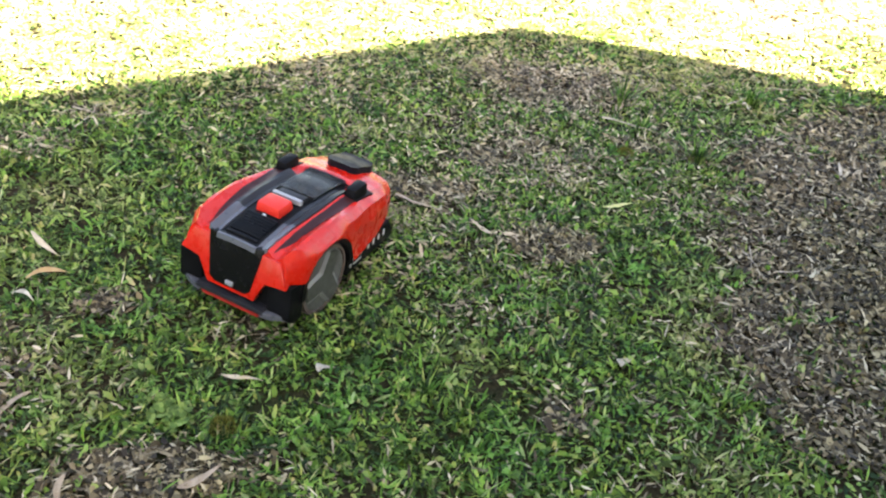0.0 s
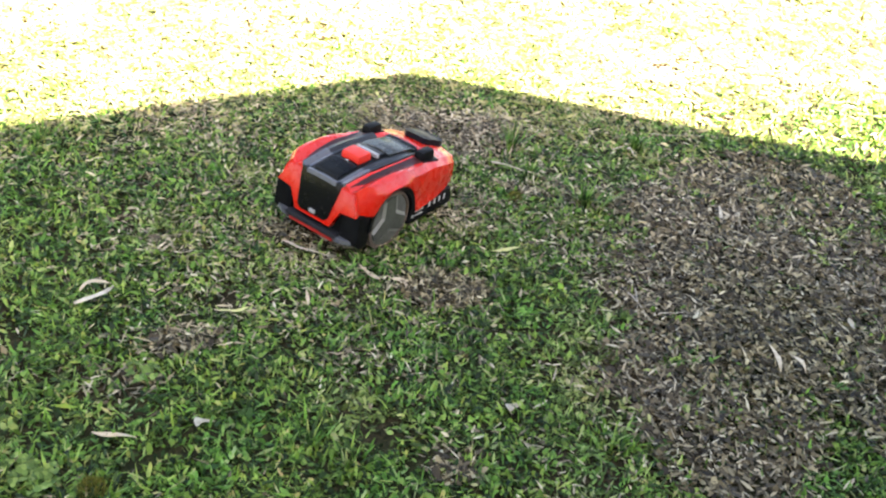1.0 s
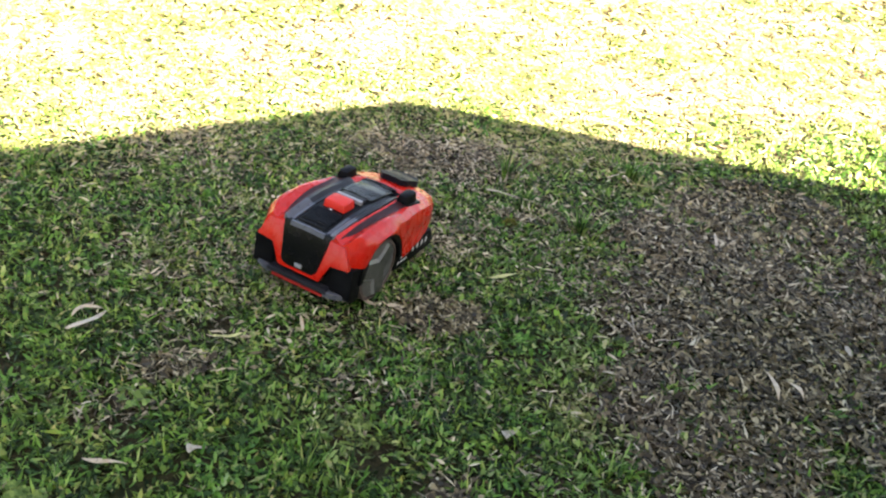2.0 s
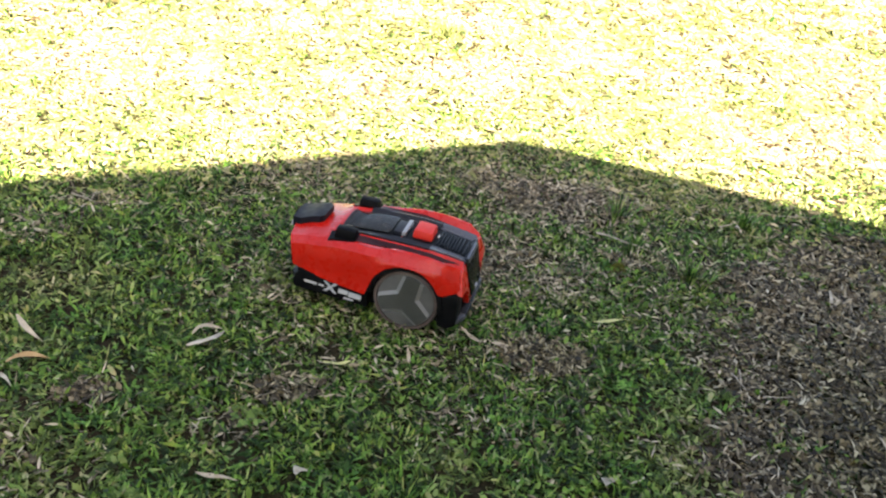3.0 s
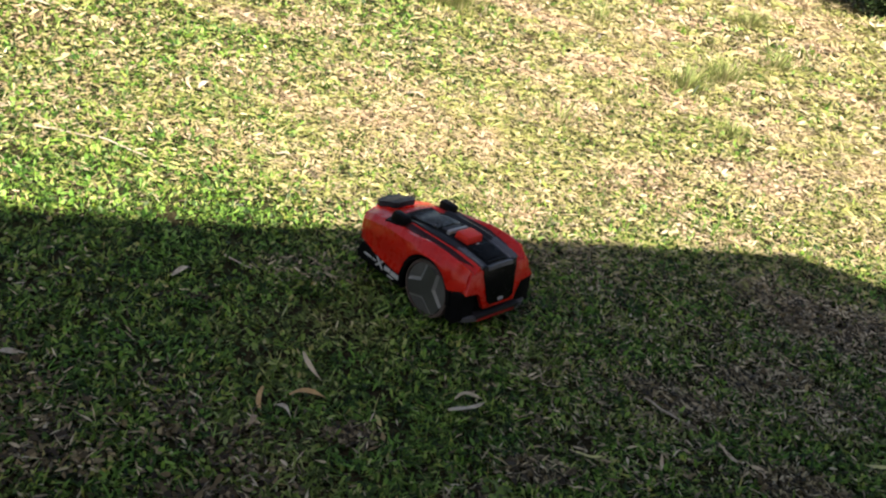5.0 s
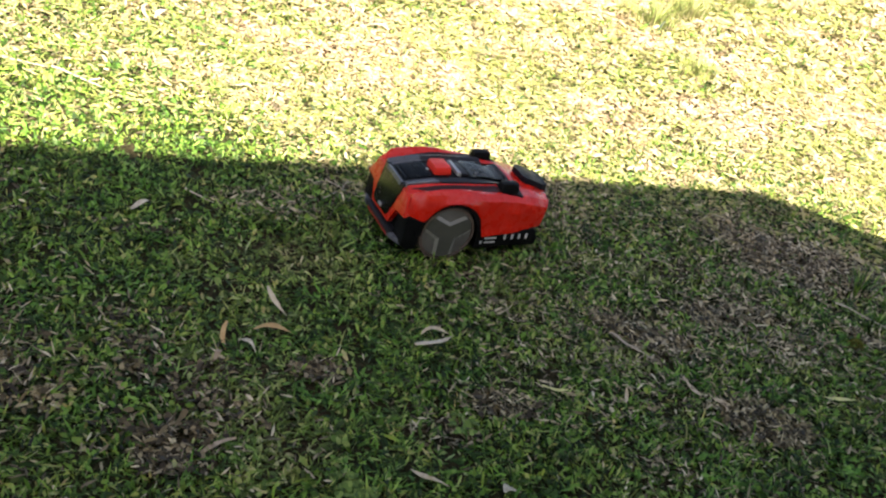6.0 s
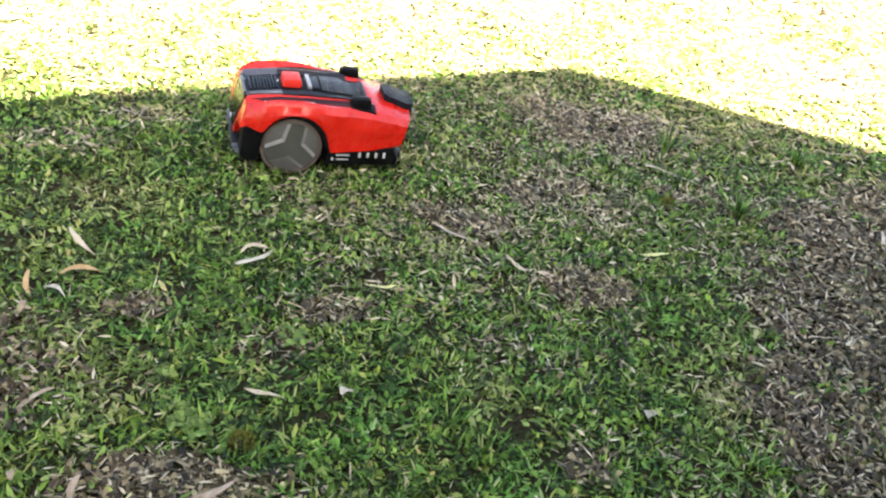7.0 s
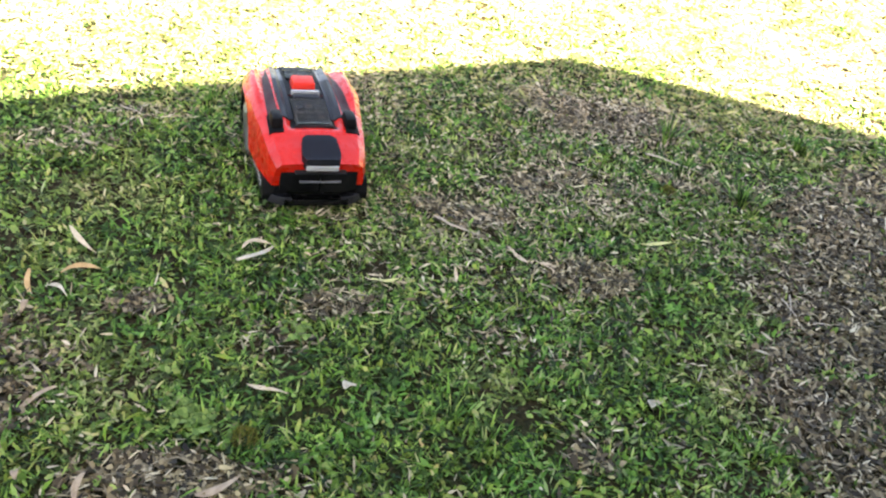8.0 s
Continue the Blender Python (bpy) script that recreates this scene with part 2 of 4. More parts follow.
def block(x0, x1, y0, y1, z0, z1, bevel=0.004, taper=0.0, bm=None):
    """A box with bevelled edges; taper draws the top in."""
    bm = bm or bmesh.new()
    vs = []
    for z, k in ((z0, 0), (z1, taper)):
        for x, y in ((x0 + k, y0 + k), (x1 - k, y0 + k), (x1 - k, y1 - k), (x0 + k, y1 - k)):
            vs.append(bm.verts.new((x, y, z)))
    fs = [bm.faces.new([vs[i] for i in q]) for q in ((3, 2, 1, 0), (4, 5, 6, 7), (0, 1, 5, 4), (1, 2, 6, 5), (2, 3, 7, 6), (3, 0, 4, 7))]
    if bevel:
        edges = list({e for f in fs for e in f.edges})
        bmesh.ops.bevel(bm, geom=edges, offset=bevel, segments=2, profile=0.6, affect="EDGES", clamp_overlap=True)
    return bm


def curve_at(table, x):
    """Smooth interpolation in a short table of (x, value)."""
    if x <= table[0][0]:
        return table[0][1]
    for (a, va), (b, vb) in zip(table, table[1:]):
        if x <= b:
            t = (x - a) / (b - a)
            t = t * t * (3 - 2 * t) * 0.5 + t * 0.5
            return va + (vb - va) * t
    return table[-1][1]


def prism(outline, axis, a, b, bevel=0.0):
    """An outline in two axes, extruded along the third from a to b."""
    bm = bmesh.new()
    def put(p, w):
        q = list(p)
        q.insert(axis, w)
        return bm.verts.new(q)
    lo, hi = [put(p, a) for p in outline], [put(p, b) for p in outline]
    fs = [bm.faces.new(lo), bm.faces.new(hi[::-1])]
    n = len(outline)
    for i in range(n):
        fs.append(bm.faces.new((lo[i], hi[i], hi[(i + 1) % n], lo[(i + 1) % n])))
    if bevel:
        bmesh.ops.bevel(bm, geom=list(bm.edges), offset=bevel, segments=2, profile=0.6, affect="EDGES", clamp_overlap=True)
    return bm


# ---- the house whose roof shades the lawn ----
HOUSE_TURN = radians(-7.5)
EAVE_Z, PITCH, RUN = 2.7, 0.84, 7.5
CORNER_SHADOW = (0.36, 3.79)


def house():
    root = tagged(new("house"), "single-storey rendered house with grey sheet-metal gable roof", "house")
    cx, cy = CORNER_SHADOW[0] - EAVE_Z * SUN_K[0], CORNER_SHADOW[1] - EAVE_Z * SUN_K[1]
    root.matrix_world = Matrix.Translation((cx, cy, 0)) @ Matrix.Rotation(HOUSE_TURN, 4, "Z")
    ridge = EAVE_Z + RUN * PITCH
    part("roof", prism([(0, EAVE_Z), (-RUN, ridge), (-2 * RUN, EAVE_Z), (-2 * RUN, EAVE_Z - 0.12), (-RUN, ridge - 0.14), (0, EAVE_Z - 0.12)], 0, 0, 16), ROOF_METAL, root, smooth=False)
    part("wall", prism([(-0.9, 0), (-0.9, EAVE_Z + 0.50), (-RUN, ridge - 0.20), (-2 * RUN + 0.9, EAVE_Z + 0.50), (-2 * RUN + 0.9, 0)], 0, 0.9, 15.5), RENDER_WALL, root, smooth=False)
    return root


# ---- ground ----
BARE = [  # thin or bare patches: x, y, radius along x, along y, turn, strength
    (1.45, 2.45, 0.50, 0.66, 20, 0.86), (1.12, 1.82, 0.30, 0.40, 0, 0.80), (1.10, 2.45, 0.26, 0.34, 0, 0.74), (1.75, 3.1, 0.45, 0.36, 0, 0.80), (1.9, 2.2, 0.5, 0.7, 0, 0.85), (1.30, 2.95, 0.16, 0.12, 0, 0.7),
    (-0.45, 1.21, 0.21, 0.09, 15, 0.9), (-0.82, 1.30, 0.11, 0.10, 0, 0.75), (-0.67, 1.72, 0.10, 0.06, 30, 0.7),
    (0.43, 2.20, 0.16, 0.11, 10, 0.80), (0.55, 3.25, 0.36, 0.20, 20, 0.7), (0.26, 3.32, 0.16, 0.12, 0, 0.55), (-1.15, 2.37, 0.16, 0.09, 30, 0.6), (-1.01, 2.59, 0.16, 0.06, 20, 0.5),
    (-0.33, 1.69, 0.09, 0.05, 30, 0.65), (-0.235, 1.86, 0.12, 0.06, 20, 0.7), (0.04, 2.42, 0.18, 0.09, 0, 0.65), (0.35, 2.68, 0.24, 0.14, 10, 0.65), (0.86, 2.86, 0.22, 0.10, 0, 0.6), (0.20, 1.85, 0.10, 0.04, 20, 0.5),
    (-0.20, 1.27, 0.09, 0.05, 0, 0.6), (0.42, 1.52, 0.12, 0.06, 20, 0.55),
    (-2.7, 6.4, 0.4, 0.45, 0, 0.8), (-1.5, 6.9, 0.5, 0.6, 0, 0.85), (-1.05, 6.6, 0.35, 0.3, 0, 0.7), (-0.7, 6.8, 0.5, 0.4, 0, 0.6), (-0.2, 9.4, 1.1, 1.2, 0, 0.75), (0.6, 9.2, 1.0, 1.2, 0, 0.8),
    (-3.0, 4.6, 0.40, 0.30, 0, 0.75), (-1.6, 4.1, 0.26, 0.14, 0, 0.6), (-2.3, 3.5, 0.7, 0.25, 20, 0.5), (0.52, 5.4, 0.5, 0.5, 0, 0.7),
    # (-1.35, 1.40) and (-0.95, 1.42): bare ground that also stands in for deeper shade
    (2.4, 5.5, 0.8, 0.6, 0, 0.5), (0.0, 11.5, 2.0, 1.0, 0, 0.7), (-1.35, 1.40, 0.45, 0.36, 20, 0.50), (-0.95, 1.42, 0.40, 0.22, 10, 0.42), (-1.35, 2.02, 0.24, 0.10, 10, 0.5)]
STRAWY = [(0.55, 3.24, 0.42, 0.24, 20, 1.0), (0.36, 2.70, 0.34, 0.22, 10, 1.0), (0.26, 3.32, 0.20, 0.14, 0, 0.8), (0.86, 2.86, 0.26, 0.14, 0, 0.7), (0.04, 2.40, 0.24, 0.12, 0, 0.9), (-0.235, 1.86, 0.12, 0.07, 20, 0.9), (-0.33, 1.69, 0.09, 0.06, 30, 0.8),
          (-1.15, 2.37, 0.18, 0.10, 30, 0.7), (-1.01, 2.59, 0.18, 0.07, 20, 0.6), (0.95, 3.36, 0.4, 0.12, 20, 0.5), (-0.40, 1.25, 0.10, 0.05, 0, 0.8), (0.20, 2.62, 0.95, 0.60, 10, 0.36), (0.62, 2.98, 0.50, 0.42, 20, 0.60), (1.45, 2.75, 0.5, 0.5, 0, 0.25), (0.20, 1.85, 0.10, 0.05, 20, 0.6), (-0.3, 3.1, 0.4, 0.2, 10, 0.4)]
LUSH = [(-1.05, 2.25, 0.75, 0.42, 0, 0.55), (-3.0, 3.8, 0.55, 0.7, 0, 1.0), (0.58, 2.40, 0.13, 0.16, 0, 1.0), (0.68, 2.18, 0.13, 0.16, 0, 1.0), (1.05, 3.42, 0.30, 0.12, 30, 0.9), (0.80, 3.62, 0.2, 0.08, 0, 0.8), (-0.9, 2.1, 0.5, 0.35, 0, 0.6), (-0.2, 1.55, 0.4, 0.16, 0, 0.5), (0.15, 1.52, 0.2, 0.14, 0, 0.7), (-0.42, 5.2, 0.5, 0.4, 0, 0.8), (-2.0, 2.8, 0.5, 0.3, 0, 0.6)]


def value_noise(x, y, cell, seed):
    r = np.random.RandomState(seed).rand(64, 64)
    u, v = x / cell, y / cell
    i, j = np.floor(u).astype(int), np.floor(v).astype(int)
    fu, fv = u - i, v - j
    fu, fv = fu * fu * (3 - 2 * fu), fv * fv * (3 - 2 * fv)
    g = lambda a, b: r[a % 64, b % 64]
    return (g(i, j) * (1 - fu) + g(i + 1, j) * fu) * (1 - fv) + (g(i, j + 1) * (1 - fu) + g(i + 1, j + 1) * fu) * fv


def spots(x, y, table):
    out = np.zeros_like(x)
    for cx, cy, rx, ry, turn, s in table:
        c, n = math.cos(radians(turn)), math.sin(radians(turn))
        dx, dy = x - cx, y - cy
        d = ((dx * c + dy * n) / rx) ** 2 + ((dy * c - dx * n) / ry) ** 2
        out = np.maximum(out, s * np.clip(1.5 - d, 0, 1))
    return out


def bareness(x, y):
    ragged = 0.40 * value_noise(x, y, 0.22, 3) + 0.35 * value_noise(x, y, 0.07, 5) + 0.25 * value_noise(x, y, 0.03, 6)
    broad = value_noise(x, y, 0.55, 7)
    b = np.clip(2.4 * (1.15 * spots(x, y, BARE) + 0.02 - 1.10 * ragged), 0, 1) + 0.6 * np.clip(broad * 0.5 + ragged * 0.7 - 0.60, 0, 1)
    return np.clip(b - spots(x, y, LUSH) * 0.6, 0, 1)


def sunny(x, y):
    """How far the lawn is dried out by the sun, and coloured as sunlit, away from the house."""
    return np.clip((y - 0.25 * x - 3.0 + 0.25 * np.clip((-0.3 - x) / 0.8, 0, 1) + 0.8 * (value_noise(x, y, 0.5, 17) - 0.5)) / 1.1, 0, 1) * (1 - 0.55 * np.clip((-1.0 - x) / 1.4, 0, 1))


def clump(x, y):
    return np.clip(-0.30 + 2.5 * (0.6 * value_noise(x, y, 0.04, 31) + 0.4 * value_noise(x, y, 0.12, 32)), 0.06, 1)


def relief(x, y):
    return 0.010 * (value_noise(x, y, 0.35, 11) - 0.5) + 0.006 * (value_noise(x, y, 0.11, 12) - 0.5)


def mesh_object(name, verts, faces_flat, sizes, mat, smooth=False):
    me = bpy.data.meshes.new(name)
    me.vertices.add(len(verts))
    me.vertices.foreach_set("co", np.ascontiguousarray(verts, dtype=np.float32).ravel())
    me.loops.add(len(faces_flat))
    me.loops.foreach_set("vertex_index", np.ascontiguousarray(faces_flat, dtype=np.int32))
    starts = np.concatenate(([0], np.cumsum(sizes)[:-1])).astype(np.int32)
    me.polygons.add(len(sizes))
    me.polygons.foreach_set("loop_start", starts)
    me.update(calc_edges=True)
    me.validate()
    me.materials.append(mat)
    if smooth:
        me.polygons.foreach_set("use_smooth", np.ones(len(sizes), dtype=bool))
    return new(name, me)


def ground():
    # one sheet: fine where the camera looks, stretching out to the horizon
    near_x, near_y = np.arange(-4.5, 5.01, 0.06), np.arange(0.0, 16.01, 0.06)
    far = np.array([20.0, 40.0, 90.0, 220.0, 600.0])
    xs = np.concatenate((-far[::-1], [-8.0], near_x, [8.0], far))
    ys = np.concatenate((-far[::-1], [-8.0, -3.0], near_y, far + 4))
    X, Y = np.meshgrid(xs, ys)
    inside = ((np.abs(X) < 4.4) & (Y > 0.05) & (Y < 15.9)).astype(float)
    Z = relief(X, Y) * inside - 0.004
    n, m = len(xs), len(ys)
    idx = np.arange(n * m).reshape(m, n)
    f = np.stack((idx[:-1, :-1], idx[:-1, 1:], idx[1:, 1:], idx[1:, :-1]), -1).reshape(-1, 4)
    ob = mesh_object("ground", np.stack((X, Y, Z), -1).reshape(-1, 3), f.ravel(), np.full(len(f), 4), SOIL, True)
    return tagged(ob, "brown soil with thatch under a patchy mown lawn", "ground", kind="structure")


FIELD = ((0.125, -4.5, 4.5, 0.5, 6.5), (0.5, -12.0, 12.0, -6.0, 16.0), (2.0, -30.0, 30.0, -16.0, 40.0))


def thickness(x, y):
    """Leaves per square metre: thickest round the mower's ground, thinning smoothly outwards."""
    r = np.hypot((x + 0.3) / 1.15, np.where(y > 2.0, y - 2.0, np.where(y > 0.9, 0.35 * (2.0 - y), 0.385 + 2.6 * (0.9 - y))))
    return 16500 / (1 + (r / 2.1) ** 2.5)


def scatter(rng, count_scale):
    """Random places over nested square cells, by thickness()."""
    xs, ys = [], []
    for k, (cell, x0, x1, y0, y1) in enumerate(FIELD):
        gx, gy = np.meshgrid(np.arange(x0, x1, cell), np.arange(y0, y1, cell))
        gx, gy = gx.ravel(), gy.ravel()
        if k:
            _, a0, a1, b0, b1 = FIELD[k - 1]
            out = (gx < a0) | (gx >= a1) | (gy < b0) | (gy >= b1)
            gx, gy = gx[out], gy[out]
        n = rng.poisson(thickness(gx + cell / 2, gy + cell / 2) * cell * cell * count_scale)
        gx, gy = np.repeat(gx, n), np.repeat(gy, n)
        xs.append(gx + rng.uniform(0, cell, len(gx)))
        ys.append(gy + rng.uniform(0, cell, len(gy)))
    return np.concatenate(xs), np.concatenate(ys)


def blades(name, mat, rng, count_scale, keep, length, width, lean, label, category, lift=0.0, mixed=0.0, blunt=0.0):
    """Short bent leaves: two quads each, the second drawn in to a blunt or pointed tip."""
    x, y = scatter(rng, count_scale)
    ok = rng.rand(len(x)) < keep(x, y)
    x, y = x[ok], y[ok]
    n = len(x)
    size = np.clip((thickness(x, y) / 14000) ** -0.38, 1.0, 3.4)
    turn = rng.uniform(0, 2 * np.pi, n)
    thin = rng.rand(n) < mixed                                       # some longer, narrower leaves
    le = length * size * np.exp(np.clip(rng.normal(0, 0.35, n), -0.8, 0.6)) * np.where(thin, 1.7, 1.0)
    wi = width * size * np.exp(np.clip(rng.normal(0, 0.3, n), -0.7, 0.5)) * np.where(thin, 0.5, 1.0)
    up = np.clip(rng.normal(lean[0], lean[1], n), -0.05, 1.35)      # angle above the ground
    droop = rng.uniform(0.2, 0.9, n)
    d = np.stack((np.cos(turn), np.sin(turn)), -1)
    s = np.stack((-d[:, 1], d[:, 0]), -1)
    near = (np.abs(x) < 4.3) & (y > 0.1) & (y < 15.8)
    z0 = np.where(near, relief(x, y), 0) - 0.004 + lift + rng.uniform(0, 0.012, n)
    p = np.stack((x, y), -1)
    tip = np.where(thin, 0.04, 0.04 + blunt * rng.uniform(0.4, 1.0, n))

    def at(k, side, rise):
        q = p + d * (le * k * np.cos(up))[:, None] + s * (wi * side)[:, None]
        z = z0 + le * k * np.sin(up) * (1 - 0.5 * droop * k) + rise
        return np.concatenate((q, z[:, None]), 1)

    tilt = rng.normal(0, 0.35, n) * wi
    mid = 0.42 + 0.2 * blunt
    v = np.stack((at(0.0, -0.28, 0), at(0.0, 0.28, 0), at(mid, 0.5, tilt), at(mid, -0.5, -tilt), at(1.0, tip, tilt * 0.4), at(1.0, -tip, -tilt * 0.4)), 1).reshape(-1, 3)
    f = 6 * np.arange(n)[:, None] + np.array([0, 1, 2, 3, 3, 2, 4, 5])
    ob = mesh_object(name, v, f.ravel(), np.full(2 * n, 4), mat)
    return tagged(ob, label, category, kind="stuff")


def lawn():
    rng = np.random.RandomState(21)
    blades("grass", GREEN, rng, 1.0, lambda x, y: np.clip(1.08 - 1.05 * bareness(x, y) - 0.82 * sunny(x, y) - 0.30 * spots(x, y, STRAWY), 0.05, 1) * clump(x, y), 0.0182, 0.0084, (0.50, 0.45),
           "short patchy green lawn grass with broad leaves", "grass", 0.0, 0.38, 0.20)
    blades("dry_grass", STRAW, rng, 0.55, lambda x, y: np.clip(0.085 + sunny(x, y) * (0.40 + 0.4 * spots(x, y, BARE)) + 0.42 * bareness(x, y) + 0.95 * spots(x, y, STRAWY) * (0.35 + 1.1 * value_noise(x, y, 0.09, 19)) - 0.16 * spots(x, y, LUSH), 0, 1), 0.024, 0.0046, (0.22, 0.30),
           "dead straw-coloured grass stems lying in the lawn", "dry grass", 0.006)
    # past the shadow edge, leaves with the sunlit tone in their colour take over
    blades("sunlit_grass", SUNLIT_THATCH, rng, 1.42, lambda x, y: np.clip(0.30 + 0.5 * value_noise(x, y, 0.6, 9) + 0.5 * bareness(x, y), 0, 1) * sunny(x, y), 0.025, 0.0062, (0.17, 0.24),
           "pale yellow-green sun-bleached grass leaves in the lawn, sunlit tone put into their colour", "grass", 0.006, 0.35)
    blades("leaf_litter", MULCH, rng, 0.9, lambda x, y: np.clip(1.7 * bareness(x, y) - 0.25 - 0.55 * spots(x, y, STRAWY), 0, 1) * np.clip((4.4 - y) * 3, 0, 1), 0.0165, 0.0095, (0.14, 0.30),
           "dark brown leaf litter and bark bits on bare soil", "leaf litter", 0.004, 0.15, 0.6)


# ---- timber edging at the side of the lawn ----
def sleeper_wall():
    root = tagged(new("retaining_wall"), "low retaining wall of stacked weathered timber sleepers", "retaining wall")
    root.matrix_world = pose(-3.78, 6.0, 0, 0, 0, 1.2)
    for row in range(2):
        for k in range(4):
            y = -5.2 + 2.4 * k + (1.6 if row else 0)
            bm = block(-0.075, 0.0, y + 0.004, y + 2.396, row * 0.188 - 0.03, row * 0.188 + 0.148, 0.008)
            part("sleeper", bm, TIMBER, root, smooth=False)
    part("post", block(-0.030, 0.040, -2.58, -2.425, -0.05, 0.38, 0.008), TIMBER_DARK, root, "dark weathered timber post", smooth=False)
    return root


# ---- shrub at the far side ----
def shrub():
    rng = random.Random(5)
    root = tagged(new("shrub"), "dark green leafy shrub at the far edge of the lawn", "shrub")
    root.location = (1.42, 11.1, 0)
    bm = bmesh.new()
    tips = []
    for k in range(26):
        a, lean = rng.uniform(0, 2 * math.pi), rng.uniform(0.2, 1.05)
        p, r = Vector((0.1 * math.cos(a), 0.1 * math.sin(a), -0.02)), 0.02
        d = Vector((math.cos(a) * math.sin(lean), math.sin(a) * math.sin(lean), math.cos(lean)))
        ring = None
        for s in range(7):
            t = d.orthogonal().normalized()
            b = d.cross(t)
            now = [bm.verts.new(p + (t * math.cos(q) + b * math.sin(q)) * r) for q in (0, 1.57, 3.14, 4.71)]
            if ring:
                for i in range(4):
                    bm.faces.new((ring[i], ring[(i + 1) % 4], now[(i + 1) % 4], now[i]))
            ring = now
            if s > 0:
                tips.append((p.copy(), d.copy()))
            p = p + d * rng.uniform(0.16, 0.24)
            d = (d + Vector((rng.uniform(-.35, .35), rng.uniform(-.35, .35), rng.uniform(-.3, .25)))).normalized()
            r *= 0.82
    part("stems", bm, BARK, root)
    V, F, S = [], [], []
    for p, d in tips:
        for _ in range(95):
            c = p + Vector((rng.gauss(0, 0.12), rng.gauss(0, 0.12), rng.gauss(0, 0.11)))
            c.z = max(c.z, 0.01)
            a = Vector((rng.gauss(0, 1), rng.gauss(0, 1), rng.gauss(0, 0.7))).normalized() * rng.uniform(0.03, 0.06)
            w = a.orthogonal().normalized() * rng.uniform(0.008, 0.016)
            i = len(V)
            V += [c - a, c + w, c + a, c - w]
            F += [i, i + 1, i + 2, i + 3]
            S.append(4)
    crown = mesh_object("crown", np.array([tuple(v) for v in V]), F, S, SHRUB_LEAF)
    crown.parent = root
    return root


# ---- taller tufts in the sunny part ----
def tuft(x, y, height, count, seed):
    rng = np.random.RandomState(seed)
    V, F, S = [], [], []
    for k in range(count):
        a, r = rng.uniform(0, 2 * np.pi), abs(rng.normal(0, 0.11 if height > 0.09 else 0.05))
        bx, by = r * math.cos(a), r * math.sin(a)
        h, w, out = height * rng.uniform(0.5, 1.15), rng.uniform(0.003, 0.006), rng.uniform(0.15, 1.0)
        dx, dy = math.cos(a), math.sin(a)
        i = len(V)
        for t in (0.0, 0.5, 1.0):
            q = (bx + dx * out * h * t * t, by + dy * out * h * t * t, h * t * (1 - 0.25 * out * t) - 0.006)
            k2 = w * (1 - 0.85 * t)
            V += [(q[0] - dy * k2, q[1] + dx * k2, q[2]), (q[0] + dy * k2, q[1] - dx * k2, q[2])]
        F += [i, i + 1, i + 3, i + 2, i + 2, i + 3, i + 5, i + 4]
        S += [4, 4]
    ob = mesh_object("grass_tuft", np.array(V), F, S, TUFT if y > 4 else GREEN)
    ob.location = (x, y, 0)
    return tagged(ob, "taller tuft of drying green grass standing in the lawn", "grass tuft", "tufts in the lawn", "stuff")


# ---- fallen leaves and twigs ----
def clover(x, y, spread, count, seed):
    """Three round leaflets on each stalk, held a little over the grass."""
    rng = np.random.RandomState(seed)
    V, F, S = [], [], []
    for _ in range(count):
        a, r = rng.uniform(0, 2 * np.pi), spread * math.sqrt(rng.rand())
        cx, cy, cz = r * math.cos(a), r * math.sin(a), rng.uniform(0.008, 0.024)
        turn, size = rng.uniform(0, 2 * np.pi), rng.uniform(0.0035, 0.0065)
        tx, ty = rng.normal(0, 0.3, 2)
        for k in range(3):
            q = turn + 2.0944 * k
            ox, oy = cx + size * 0.95 * math.cos(q), cy + size * 0.95 * math.sin(q)
            i = len(V)
            for j in range(7):
                w = q + 2 * math.pi * j / 7
                px, py = ox + size * math.cos(w), oy + size * math.sin(w)
                V.append((px, py, cz + tx * (px - cx) + ty * (py - cy) + 0.12 * math.hypot(px - cx, py - cy)))
            F += list(range(i, i + 7))
            S.append(7)
        i = len(V)
        V += [(cx - 0.0008, cy, cz), (cx + 0.0008, cy, cz), (cx * 0.8, cy * 0.8, -0.006)]
        F += [i, i + 1, i + 2]
        S.append(3)
    ob = mesh_object("clover", np.array(V), F, S, CLOVER)
    ob.location = (x, y, 0)
    return tagged(ob, "patch of round-leaved bright green clover in the lawn", "clover", "clover in the lawn", "stuff")


def moss(x, y, radius, seed):
    """A low dome of fine short olive leaves."""
    rng = np.random.RandomState(seed)
    V, F, S = [], [], []
    for _ in range(520):
        a, r = rng.uniform(0, 2 * np.pi), radius * math.sqrt(rng.rand()) * rng.uniform(0.8, 1.15)
        bx, by = r * math.cos(a), r * math.sin(a)
        bz = 0.030 * max(0.0, 1 - (r / radius) ** 2) - 0.002
        h, w, t = rng.uniform(0.006, 0.013), rng.uniform(0.0010, 0.0018), rng.uniform(0, 2 * np.pi)
        o = 0.6 * r / radius
        i = len(V)
        V += [(bx - w * math.sin(t), by + w * math.cos(t), bz), (bx + w * math.sin(t), by - w * math.cos(t), bz),
              (bx + h * (o * math.cos(a) + rng.normal(0, .3)), by + h * (o * math.sin(a) + rng.normal(0, .3)), bz + h)]
        F += [i, i + 1, i + 2]
        S.append(3)
    ob = mesh_object("moss_cushion", np.array(V), F, S, MOSS)
    ob.location = (x, y, 0)
    return tagged(ob, "small olive-green cushion of moss in the grass", "moss", "moss in the lawn", "stuff")


